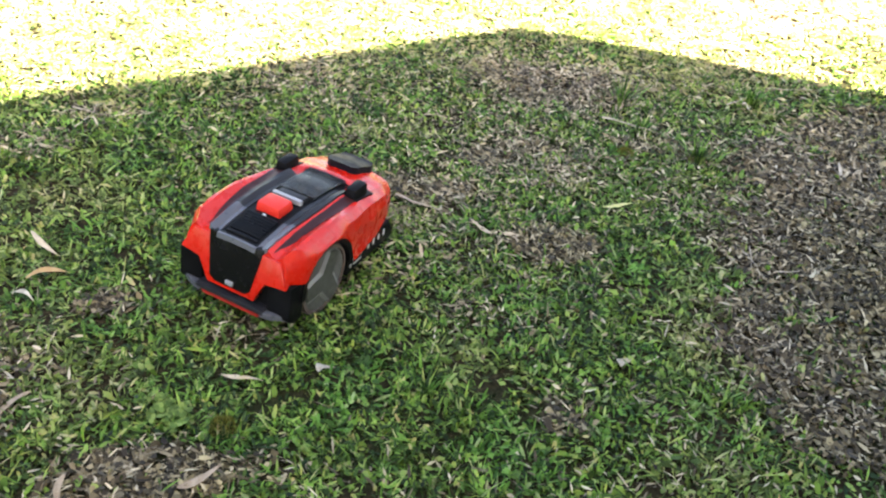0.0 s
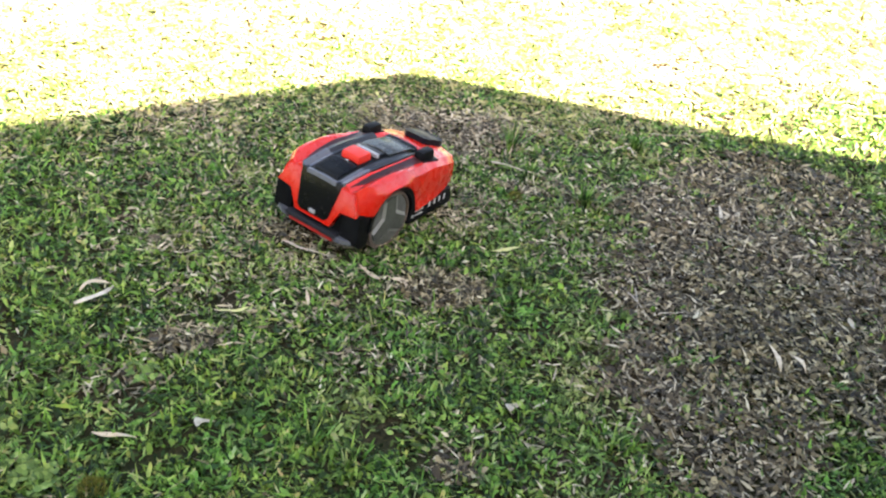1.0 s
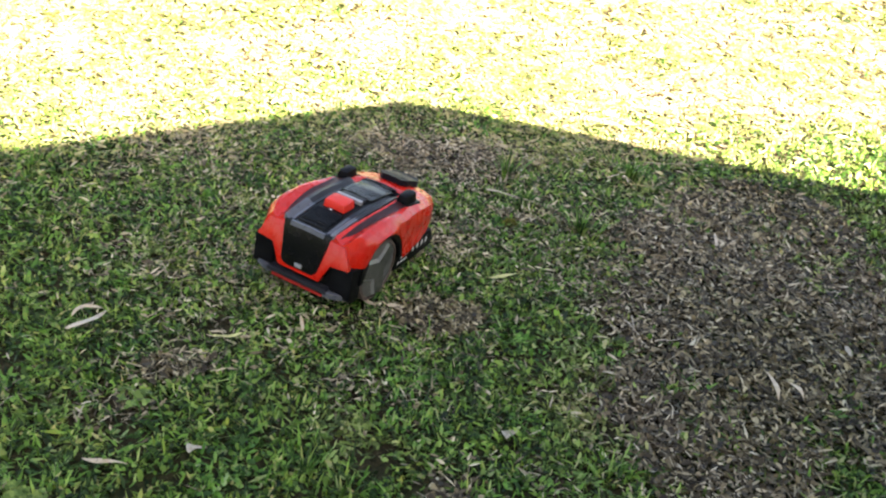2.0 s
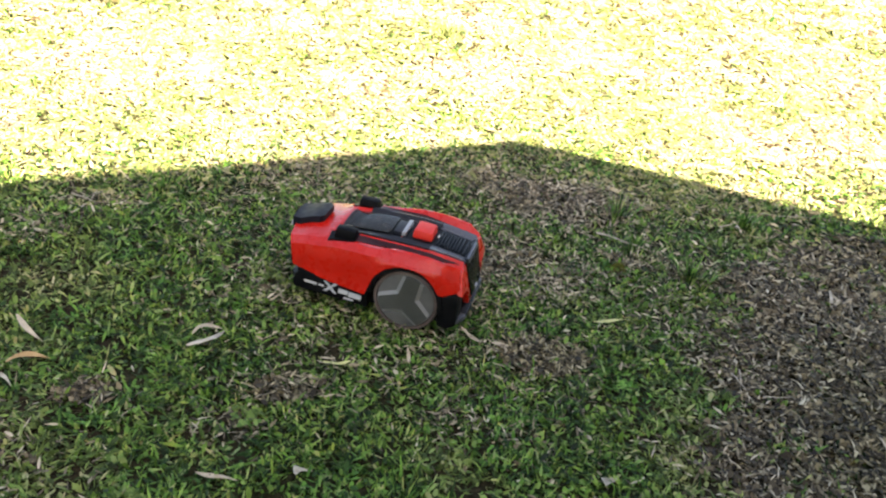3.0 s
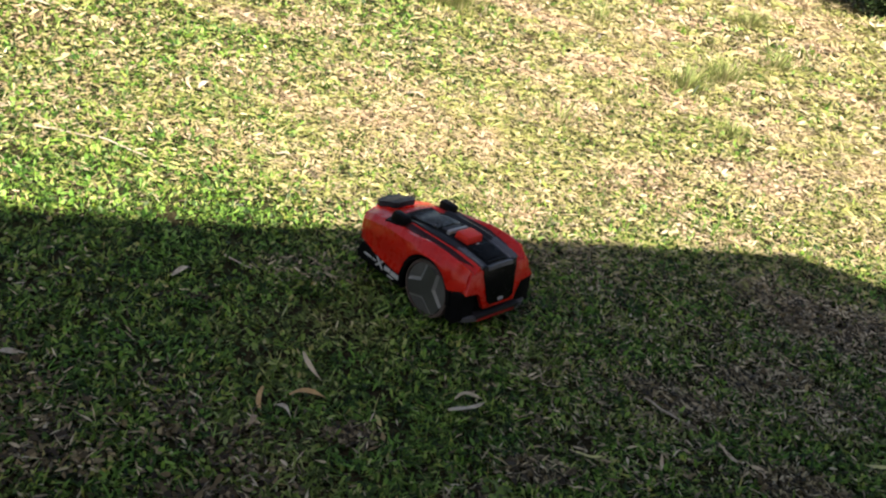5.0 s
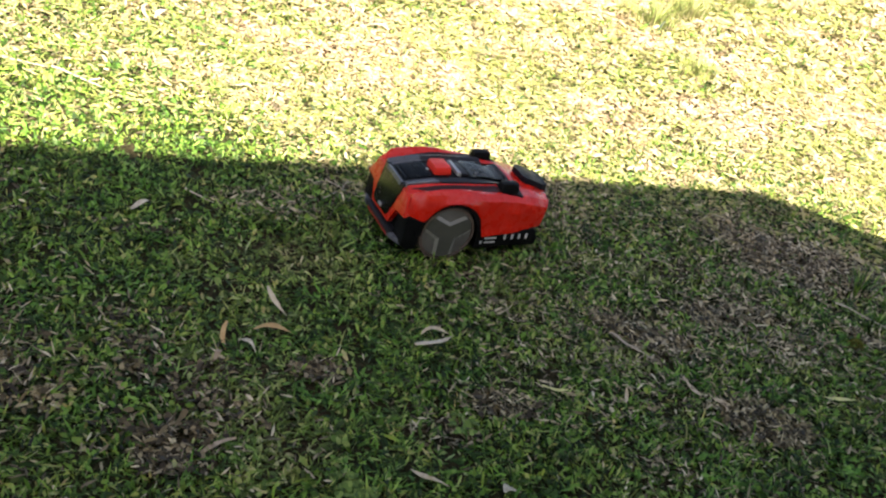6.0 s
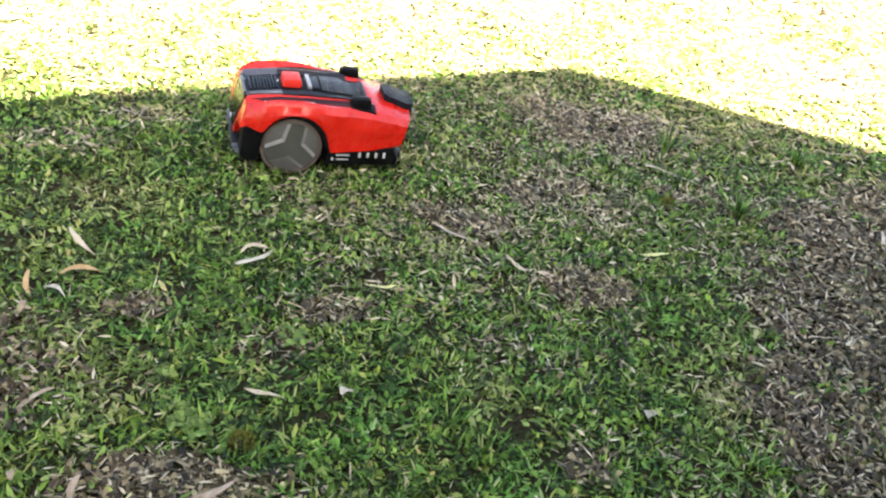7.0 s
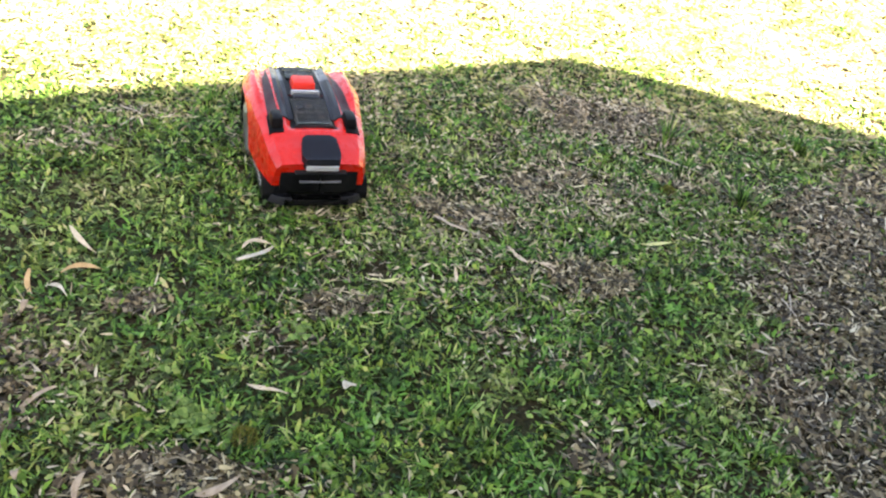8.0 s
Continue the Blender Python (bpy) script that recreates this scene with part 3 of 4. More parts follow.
def gum_leaf(x0, y0, x1, y1, width, mat, label, bow=0.12, curl=0.25, seed=0):
    """A long narrow leaf from stalk to tip, bowed sideways, with its edges curled up."""
    a, b = Vector((x0, y0, 0)), Vector((x1, y1, 0))
    L = (b - a).length
    bm = bmesh.new()
    rows, n = [], 12
    for i in range(n + 1):
        t = i / n
        w = width * (math.sin(math.pi * min(1, t * 0.93 + 0.05)) ** 0.75) * (1 - 0.35 * t) + 0.0006
        cy = bow * L * math.sin(math.pi * t)
        cz = 0.010 * math.sin(math.pi * t + 0.4 * seed) + 0.004
        row = []
        for k in (-1, -0.5, 0, 0.5, 1):
            row.append(bm.verts.new((t * L, cy + k * w, cz + curl * w * k * k + 0.002 * math.sin(7 * t + k + seed))))
        rows.append(row)
    for r, s in zip(rows, rows[1:]):
        for k in range(4):
            bm.faces.new((r[k], r[k + 1], s[k + 1], s[k]))
    ob = part("fallen_leaf", bm, mat)
    mod = ob.modifiers.new("thickness", "SOLIDIFY")
    mod.thickness = 0.0007
    ob.matrix_world = Matrix.Translation((x0, y0, 0.018)) @ Matrix.Rotation(math.atan2(y1 - y0, x1 - x0), 4, "Z")
    return tagged(ob, label, "leaf", "fallen leaves on the lawn")


def twig(x0, y0, x1, y1, r, label, seed):
    rng = random.Random(seed)
    L = math.hypot(x1 - x0, y1 - y0)
    bm = bmesh.new()
    ring, off = None, 0.0
    for i in range(9):
        t = i / 8
        off += rng.uniform(-0.03, 0.03) * L
        rr = r * (1 - 0.6 * t)
        now = [bm.verts.new((t * L, off + rr * math.cos(q), rr * math.sin(q) + 0.004 * math.sin(3 * t + seed))) for q in (0, 1.05, 2.09, 3.14, 4.19, 5.24)]
        if ring:
            for k in range(6):
                bm.faces.new((ring[k], ring[(k + 1) % 6], now[(k + 1) % 6], now[k]))
        else:
            bm.faces.new(now)
        ring = now
    bm.faces.new(ring[::-1])
    ob = part("twig", bm, TWIG)
    ob.matrix_world = Matrix.Translation((x0, y0, 0.016)) @ Matrix.Rotation(math.atan2(y1 - y0, x1 - x0), 4, "Z")
    return tagged(ob, label, "twig", "twigs on the lawn")


def litter():
    tan, pale = "dry tan gum leaf curled on the grass", "pale bleached gum leaf lying on the grass"
    orange, grey, yellow = "orange-brown gum leaf lying on the grass", "grey-brown dry leaf on bare soil", "yellowish narrow leaf on the grass"
    leaves = [
        (-0.508, 1.937, -0.434, 2.027, 0.009, LEAF_PALE, pale, -0.16), (-0.507, 1.985, -0.444, 2.040, 0.008, LEAF_TAN, tan, 0.20),
        (-0.876, 1.740, -0.794, 1.800, 0.010, LEAF_ORANGE, orange, 0.16), (-0.938, 1.928, -0.843, 1.863, 0.008, LEAF_TAN, tan, -0.08),
        (-0.947, 1.731, -0.902, 1.651, 0.007, LEAF_ORANGE, orange, -0.1), (-0.146, 1.545, -0.112, 1.584, 0.013, LEAF_PALE, pale, 0.3),
        (0.559, 1.692, 0.594, 1.735, 0.015, LEAF_PALE, pale, 0.2), (-0.160, 1.967, -0.092, 2.001, 0.006, LEAF_YELLOW, yellow, 0.05),
        (0.187, 2.251, 0.247, 2.187, 0.007, LEAF_TAN, tan, 0.08), (0.581, 2.417, 0.688, 2.450, 0.007, LEAF_YELLOW, yellow, 0.06),
        (-0.356, 1.516, -0.259, 1.497, 0.006, LEAF_TAN, tan, 0.05), (-0.364, 1.195, -0.291, 1.248, 0.010, LEAF_GREY, grey, -0.1),
        (-0.769, 1.323, -0.719, 1.379, 0.008, LEAF_GREY, grey, 0.06), (-0.569, 1.125, -0.572, 1.180, 0.008, LEAF_GREY, grey, 0.12),
        (1.364, 2.092, 1.341, 1.950, 0.008, LEAF_TAN, tan, 0.04), (1.401, 2.057, 1.423, 1.966, 0.007, LEAF_TAN, tan, 0.1),
        (-0.892, 1.693, -0.832, 1.674, 0.006, LEAF_PALE, pale, 0.1), (-0.907, 1.627, -0.902, 1.590, 0.008, LEAF_GREY, grey, 0.1),
        (-0.686, 1.135, -0.696, 1.176, 0.008, LEAF_GREY, grey, 0.1), (1.194, 3.263, 1.226, 3.249, 0.011, LEAF_PALE, pale, 0.2), (1.449, 2.876, 1.431, 2.775, 0.007, LEAF_PALE, pale, 0.05),
        (-1.551, 1.463, -1.507, 1.522, 0.012, LEAF_PALE, pale, 0.2), (0.048, 2.095, 0.058, 2.042, 0.005, LEAF_TAN, tan, 0.05),
        (0.276, 2.201, 0.320, 2.172, 0.010, LEAF_TAN, tan, 0.5),
        (1.684, 2.270, 1.674, 2.211, 0.010, LEAF_PALE, pale, 0.1),
        (-0.492, 1.069, -0.448, 1.138, 0.012, LEAF_TAN, tan, 0.12), (-0.803, 0.960, -0.744, 1.010, 0.011, LEAF_GREY, grey, 0.1),
        (-1.453, 2.054, -1.423, 2.103, 0.012, LEAF_PALE, pale, 0.2),
        (-1.709, 3.068, -1.615, 3.068, 0.012, LEAF_PALE, pale, 0.15), (-2.300, 3.447, -2.290, 3.531, 0.014, LEAF_PALE, pale, 0.1), (-1.606, 4.216, -1.497, 4.196, 0.015, LEAF_PALE, pale, 0.1),
        (-2.369, 2.320, -2.462, 2.443, 0.009, LEAF_PALE, pale, 0.15), (-3.546, 3.763, -3.457, 3.841, 0.015, LEAF_PALE, pale, 0.1), (-2.295, 3.379, -2.413, 3.566, 0.007, LEAF_TAN, tan, 0.1)]
    for i, (x0, y0, x1, y1, w, mat, label, bow) in enumerate(leaves):
        gum_leaf(x0, y0, x1, y1, w, mat, label, bow, 0.15 + 0.2 * ((i * 7) % 5) / 5, i)
    for i, (x0, y0, x1, y1, r) in enumerate([
            (-2.24, 2.70, -1.96, 2.67, 0.004), (0.64, 3.02, 0.82, 2.97, 0.004), (-0.04, 2.33, 0.10, 2.29, 0.004), (-1.40, 2.26, -1.29, 2.25, 0.0035),
            (-1.04, 2.50, -1.03, 2.66, 0.0035), (-1.09, 2.62, -1.00, 2.57, 0.003), (0.984, 2.276, 1.013, 2.198, 0.002), (1.014, 2.300, 1.007, 2.201, 0.002), (1.054, 2.181, 1.142, 2.215, 0.002),
            (1.139, 3.266, 1.335, 3.476, 0.0028), (1.335, 3.476, 1.583, 3.516, 0.0025), (-2.47, 2.63, -2.24, 2.68, 0.004), (-2.46, 4.78, -2.25, 5.25, 0.005)]):
        twig(x0, y0, x1, y1, r, "thin bare grey-brown twig lying on the lawn", i)


# ---- robot mower (forward is +x, its left is +y, the origin lies under the rear axle) ----
CROWN = [(-0.17, 0.231), (-0.13, 0.236), (-0.04, 0.242), (0.05, 0.242), (0.15, 0.234), (0.22, 0.223), (0.30, 0.203), (0.36, 0.182)]
SHOULDER = [(-0.17, 0.122), (-0.11, 0.150), (0.0, 0.154), (0.12, 0.140), (0.22, 0.122), (0.30, 0.116), (0.36, 0.106)]
FLANK = [(-0.17, 0.142), (-0.11, 0.166), (0.0, 0.172), (0.12, 0.166), (0.22, 0.158), (0.30, 0.146), (0.36, 0.128)]
WHEEL_R, WHEEL_Y = 0.095, 0.140


def step(t):
    t = max(0.0, min(1.0, t))
    return t * t * (3 - 2 * t)


def hood_z(x, y):
    a = abs(y)
    c = max(0.0, min(1.0, (0.078 - a) / 0.024))                       # sunken middle channel
    c *= c * (3 - 2 * c) / max(c, 1e-6) * max(0.0, min(1.0, (0.245 - x) / 0.03))
    dip = math.exp(-((a - 0.106) / 0.019) ** 2) * max(0.0, min(1.0, (0.20 - x) / 0.12))
    fender = math.exp(-((a - 0.138) / 0.017) ** 2) * step((0.15 - x) / 0.15)
    return curve_at(CROWN, x) - 0.80 * y * y - 0.013 * c - 0.012 * dip + 0.013 * fender


def lean_rear(bm):
    """The rear face leans forward towards its top."""
    for v in bm.verts:
        k = max(0.0, min(1.0, (-v.co.x - 0.02) / 0.13))
        v.co.x += k * max(0.0, v.co.z - 0.125) * 0.36
    return bm


def hood_x(x, y):
    """The rear and the nose bulge out in plan."""
    k = max(0.0, 1 - (y / 0.16) ** 2)
    return x - 0.008 * k * max(0, min(1, (-x - 0.06) / 0.1)) + 0.022 * k * max(0, min(1, (x - 0.2) / 0.15))


def hem(x):
    low = curve_at([(-0.17, 0.158), (-0.10, 0.146), (-0.06, 0.10), (0.10, 0.084), (0.36, 0.094)], x)
    arch = WHEEL_R + math.sqrt(0.111 ** 2 - x * x) if abs(x) < 0.111 else 0
    return max(low, arch)


def hood():
    bm = bmesh.new()
    rows = []
    N = 72
    for i in range(N + 1):
        x = -0.17 + 0.53 * i / N
        ws, wf, zb = curve_at(SHOULDER, x), curve_at(FLANK, x), hem(x)
        zs = hood_z(x, ws)
        half = [(ws * k / 18, hood_z(x, ws * k / 18)) for k in range(19)]
        half += [(ws + (wf - ws) * 0.06, zs - 0.0012), (ws + (wf - ws) * 0.66, zs - 0.017)]
        top = zs - 0.017
        for k in [n / 10 for n in range(1, 11)]:
            z = top + (min(zb, top - 0.004) - top) * k
            half.append((ws + (wf - ws) * (0.66 + 0.34 * math.sin(min(1, k * 1.4) * math.pi / 2)) - 0.0030 * step((z - 0.098) / 0.006) * step((0.162 - 0.12 * abs(x - 0.14) - z) / 0.006) * step((x - 0.118) / 0.012) * step((0.325 - x) / 0.012), z))
        line = [(-y, z) for y, z in half[:0:-1]] + half
        row = []
        for y, z in line:
            lean = 0.22 * max(0, (x - 0.24) / 0.12) * max(0, 0.19 - z)
            row.append(bm.verts.new((hood_x(x, y) - lean, y, z)))
        rows.append(row)
    for r, s in zip(rows, rows[1:]):
        for k in range(len(r) - 1):
            bm.faces.new((r[k], r[k + 1], s[k + 1], s[k]))
    for r in (rows[0], rows[-1]):
        bm.faces.new(r)
    return lean_rear(bm)


def on_hood(x0, x1, ya, yb, lift, thick, nx=18, ny=6):
    """A panel that follows the hood between two borders ya(x), yb(x)."""
    bm = bmesh.new()
    grids = []
    for d in (lift, lift - thick):
        g = []
        for i in range(nx + 1):
            x = x0 + (x1 - x0) * i / nx
            row = []
            for j in range(ny + 1):
                y = ya(x) + (yb(x) - ya(x)) * j / ny
                row.append(bm.verts.new((hood_x(x, y), y, hood_z(x, y) + d)))
            g.append(row)
        grids.append(g)
    t, b = grids
    for i in range(nx):
        for j in range(ny):
            bm.faces.new((t[i][j], t[i + 1][j], t[i + 1][j + 1], t[i][j + 1]))
            bm.faces.new((b[i][j], b[i][j + 1], b[i + 1][j + 1], b[i + 1][j]))
    for i in range(nx):
        for j in (0, ny):
            bm.faces.new((t[i][j], t[i + 1][j], b[i + 1][j], b[i][j]))
    for j in range(ny):
        for i in (0, nx):
            bm.faces.new((t[i][j], t[i][j + 1], b[i][j + 1], b[i][j]))
    return lean_rear(bm)


def lathe(profile, n=40):
    """A profile of (radius, y) turned about the y axis."""
    bm = bmesh.new()
    rings = []
    for r, y in profile:
        rings.append([bm.verts.new((r * math.cos(2 * math.pi * k / n), y, r * math.sin(2 * math.pi * k / n))) for k in range(n)])
    for a, b in zip(rings, rings[1:]):
        for k in range(n):
            bm.faces.new((a[k], a[(k + 1) % n], b[(k + 1) % n], b[k]))
    bm.faces.new(rings[0][::-1]), bm.faces.new(rings[-1])
    return bm


def drive_wheel(root, side):
    hub = new("wheel")
    hub.parent = root
    hub.location = (0, side * WHEEL_Y, WHEEL_R)
    o = side
    part("tyre", lathe([(0.060, -0.020 * o), (0.090, -0.020 * o), (0.0948, -0.013 * o), (0.0948, 0.010 * o), (0.091, 0.017 * o), (0.084, 0.018 * o), (0.083, 0.010 * o)]), RUBBER, hub, "dusty brown rubber tyre")
    part("rim", lathe([(0.0825, -0.012 * o), (0.0825, 0.0135 * o), (0.079, 0.0150 * o), (0.040, 0.0142 * o), (0.0, 0.0142 * o)][:4]), RIM_GREY, hub, "grey wheel disc")
    for k in range(3):
        a = 2 * math.pi * k / 3

        def arm(r, degrees, w):
            q = a + radians(degrees)
            return (r * math.cos(q), w * o, r * math.sin(q))
        top = [(0.0, 0), (0.029, -60), (0.0775, -16), (0.0795, 0), (0.0775, 16), (0.029, 60)]
        low = [(0.0, 0), (0.029, -60), (0.0780, -16), (0.0800, 0), (0.0780, 16), (0.029, 60)]
        bm = bmesh.new()
        hi = [bm.verts.new(arm(r, d, 0.0200)) for r, d in top]
        lo = [bm.verts.new(arm(r, d, 0.0125)) for r, d in low]
        bm.faces.new(hi)
        for i in range(1, 5):
            bm.faces.new((lo[i], hi[i], hi[i + 1], lo[i + 1]))
        part("spoke", bm, WHEEL_GREY, hub, smooth=False)
        # bevels along each arm; the sky's glint is put into their paler grey
        for e in (-1, 1):
            bm = bmesh.new()
            q = [bm.verts.new(arm(r, d * e, w)) for r, d, w in ((0.0292, 60, 0.0202), (0.0776, 16, 0.0202), (0.0780, 24, 0.0148), (0.0400, 60, 0.0148), (0.0292, 60, 0.0130), (0.0776, 16, 0.0130), (0.0780, 24, 0.0130), (0.0400, 60, 0.0130))]
            for f in ((0, 1, 2, 3), (0, 1, 5, 4), (1, 2, 6, 5), (2, 3, 7, 6), (3, 0, 4, 7)):
                bm.faces.new([q[i] for i in f])
            part("wheel_insert", bm, BEVEL_GLINT, hub, "bevelled spoke edge, sky glint painted in pale grey", smooth=False)
    return hub


def robot_mower():
    root = tagged(new("robot_mower"), "red and black robot lawn mower driving on the grass", "robot mower")
    part("hood", hood(), RED, root, "glossy red plastic hood", crease=21)
    # lower body
    part("chassis", prism([(-0.155, 0.04), (-0.150, 0.15), (-0.10, 0.16), (0.10, 0.16), (0.30, 0.15), (0.325, 0.09), (0.335, 0.045), (0.30, 0.028), (-0.13, 0.028)], 1, -0.112, 0.112, 0.006), BLACK, root, "matt black lower body")
    for s in (-1, 1):
        part("skirt", prism([(0.108, 0.034), (0.112, 0.088), (0.318, 0.096), (0.336, 0.060), (0.330, 0.036)], 1, s * 0.108 if s > 0 else -0.150, 0.150 if s > 0 else -0.108, 0.004), BLACK, root)
        part("rear_corner", prism([(-0.166, 0.062), (-0.158, 0.156), (-0.105, 0.150), (-0.098, 0.10), (-0.105, 0.046), (-0.140, 0.044)], 1, s * 0.094 if s > 0 else -0.160, 0.160 if s > 0 else -0.094, 0.006), BLACK, root)
        part("wheel_arch", prism([(0.116 * math.cos(a), WHEEL_R + 0.116 * math.sin(a)) for a in [math.pi * k / 14 for k in range(15)]] + [(-0.099 * math.cos(a), WHEEL_R + 0.099 * math.sin(a)) for a in [math.pi * k / 14 for k in range(15)]], 1, 0.118 * s if s > 0 else -0.165, 0.165 if s > 0 else -0.118), BLACK, root)
    # rear face
    part("rear_grille", lean_rear(prism([(-0.076, 0.221), (0.076, 0.221), (0.073, 0.200), (0.058, 0.114), (0.044, 0.102), (-0.044, 0.102), (-0.058, 0.114), (-0.073, 0.200)], 0, -0.182, -0.166, 0.002)), BLACK_GLOSS, root, "gloss black slatted rear panel")
    part("rear_light", block(-0.1845, -0.175, -0.011, 0.011, 0.108, 0.119, 0.002), PALE, root, "small pale lamp lens")
    for s in (-1, 1):
        flap = [(s * y, z) for y, z in ((0.070, 0.212), (0.122, 0.208), (0.150, 0.152), (0.092, 0.150), (0.068, 0.090), (0.0, 0.090), (0.0, 0.104), (0.057, 0.106))]
        part("rear_panel", lean_rear(prism(flap, 0, -0.1795, -0.160, 0.0025)), RED, root)
    part("rear_bumper", block(-0.186, -0.15, -0.098, 0.098, 0.062, 0.076, 0.005), GREY, root)
    part("bumper_trim", block(-0.182, -0.15, -0.084, 0.084, 0.049, 0.060, 0.004), RED_DARK, root)
    # the bumper's glints are put into the paler grey of its ends
    for s in (-1, 1):
        part("bumper_end", prism([(-0.186, s * 0.088), (-0.181, s * 0.115), (-0.158, s * 0.152), (-0.150, s * 0.146), (-0.166, s * 0.088)], 2, 0.056, 0.072, 0.003), STRIP, root)
    # top: black deck, fins, side strips, grooves
    part("top_deck", on_hood(-0.168, 0.062, lambda x: -0.052, lambda x: 0.052, 0.003, 0.02), BLACK, root)
    for k in range(9):
        x = -0.158 + 0.0135 * k
        part("fin", on_hood(x, x + 0.006, lambda q: -0.043, lambda q: 0.043, 0.0075, 0.008, 1, 4), BLACK_GLOSS, root)
    part("rear_lip", on_hood(-0.178, -0.170, lambda q: -0.054, lambda q: 0.054, 0.006, 0.012, 1, 6), STRIP, root)
    for s in (-1, 1):
        for x0, x1 in ((-0.171, -0.116), (-0.115, -0.031), (-0.030, 0.19)):
            # one trim; the rear pieces' paler grey holds the reflected sky
            part("side_strip", on_hood(x0, x1, lambda x: s * 0.0535, lambda x: s * curve_at([(-0.17, 0.082), (0.05, 0.0885), (0.19, 0.086)], x), 0.0055, 0.012, 10, 3), STRIP if x1 < 0 else GREY, root, "blue-grey satin trim strip")
        # the groove's shade is painted as a dark maroon panel
        part("groove", on_hood(-0.158, 0.195, lambda x: s * 0.0935, lambda x: s * curve_at([(-0.158, 0.0945), (-0.07, 0.111), (0.05, 0.121), (0.195, 0.124)], x), 0.0012, 0.008, 18, 3), RED_SHADE, root)
    part("stop_button", block(-0.022, 0.038, -0.036, 0.036, 0.224, 0.255, 0.008, 0.003), RED_DULL, root, "red stop button")
    part("button_stud", block(-0.036, -0.030, -0.004, 0.004, 0.226, 0.238, 0.0015), WHITE, root)
    part("display_frame", block(0.054, 0.066, -0.042, 0.042, 0.226, 0.243, 0.003), PALE, root, "pale grey display edge")
    part("display", block(0.066, 0.092, -0.038, 0.038, 0.220, 0.237, 0.003), GREY, root)
    part("cover_well", on_hood(0.066, 0.232, lambda x: -curve_at([(0.06, 0.054), (0.232, 0.066)], x), lambda x: curve_at([(0.06, 0.054), (0.232, 0.066)], x), 0.0015, 0.012, 12, 6), BLACK, root)
    part("cover", on_hood(0.098, 0.226, lambda x: -0.052, lambda x: 0.052, 0.012, 0.003, 12, 6), SMOKED, root, "smoked clear plastic lid")
    part("cover_edge", on_hood(0.226, 0.232, lambda x: -0.055, lambda x: 0.055, 0.008, 0.010, 1, 6), GREY, root)
    part("key_tray", block(0.104, 0.214, -0.044, 0.044, 0.200, 0.2225, 0.003), BLACK, root, "black key tray")
    for k in range(3):
        for j in (-1, 0, 1):
            part("key", block(0.116 + 0.03 * k, 0.134 + 0.03 * k, 0.028 * j - 0.010, 0.028 * j + 0.010, 0.205, 0.231 - 0.004 * k, 0.003), RUBBER if (k + j) % 3 == 0 else GREY, root)
    # sensors and nose
    for s in (-1, 1):
        part("sensor_pocket", on_hood(0.175, 0.250, lambda x: s * 0.088, lambda x: s * 0.128, 0.0025, 0.01, 6, 3), BLACK, root)
        bump_stop = block(0.174, 0.240, min(s * 0.086, s * 0.124), max(s * 0.086, s * 0.124), 0.205, 0.244, 0.011, 0.003)
        part("sensor", bump_stop, BLACK, root, "black rounded bump sensor")
    pad = [(0.284, 0.034), (0.296, 0.048), (0.345, 0.054), (0.368, 0.046)]
    part("nose_pad", on_hood(0.284, 0.368, lambda x: -curve_at(pad, x), lambda x: curve_at(pad, x), 0.020, 0.030, 14, 8), NAVY, root, "blue-black nose pad")
    # no lamp: a pale strip put in as the glint across the nose
    part("nose_glint", block(0.372, 0.3940, -0.045, 0.045, 0.166, 0.181, 0.003), PALE, root, "pale grey strip painted as a glint on the nose")
    # front bumper
    for s in (-1, 1):
        part("front_grille", prism([(0.330, s * 0.002), (0.3785, s * 0.002), (0.3735, s * 0.075), (0.362, s * 0.108), (0.330, s * 0.108)], 2, 0.088, 0.146, 0.004), BLACK, root, "black front grille half")
    for z, w, m in ((0.150, 0.072, GREY), (0.122, 0.058, STRIP)):
        part("grille_bar", block(0.350, 0.3835, -w, w, z, z + 0.005, 0.002), m, root, "satin grey grille bar")
    for z0, z1, xf, w in ((0.094, 0.108, 0.344, 0.100), (0.066, 0.080, 0.350, 0.086), (0.032, 0.052, 0.360, 0.092)):
        part("front_bar", block(0.30, xf, -w, w, z0, z1, 0.005), BLACK_GLOSS, root)
    part("front_panel", block(0.29, 0.334, -0.118, 0.118, 0.030, 0.098, 0.006), BLACK, root)
    for s in (-1, 1):
        part("bumper_end", prism([(0.359, s * 0.070), (0.350, s * 0.106), (0.325, s * 0.140), (0.312, s * 0.130), (0.335, s * 0.07)], 2, 0.030, 0.058, 0.004), GREY, root)
    # markings on the skirts
    for x0, x1, z0, z1 in ((0.262, 0.300, 0.062, 0.069), (0.240, 0.256, 0.062, 0.068), (0.128, 0.165, 0.052, 0.068), (0.168, 0.196, 0.056, 0.070), (0.150, 0.178, 0.042, 0.047)):
        part("marking", block(x0, x1, 0.149, 0.1512, z0, z1, 0), WHITE, root, "plain white print")
    for x0, x1, z0, z1 in ((0.140, 0.182, 0.066, 0.072), (0.210, 0.217, 0.062, 0.080), (0.236, 0.243, 0.062, 0.080), (0.262, 0.269, 0.062, 0.080), (0.288, 0.295, 0.062, 0.080), (0.126, 0.133, 0.050, 0.060), (0.142, 0.180, 0.052, 0.056)):
        part("marking", block(x0, x1, -0.1512, -0.149, z0, z1, 0), WHITE, root, "plain white print")
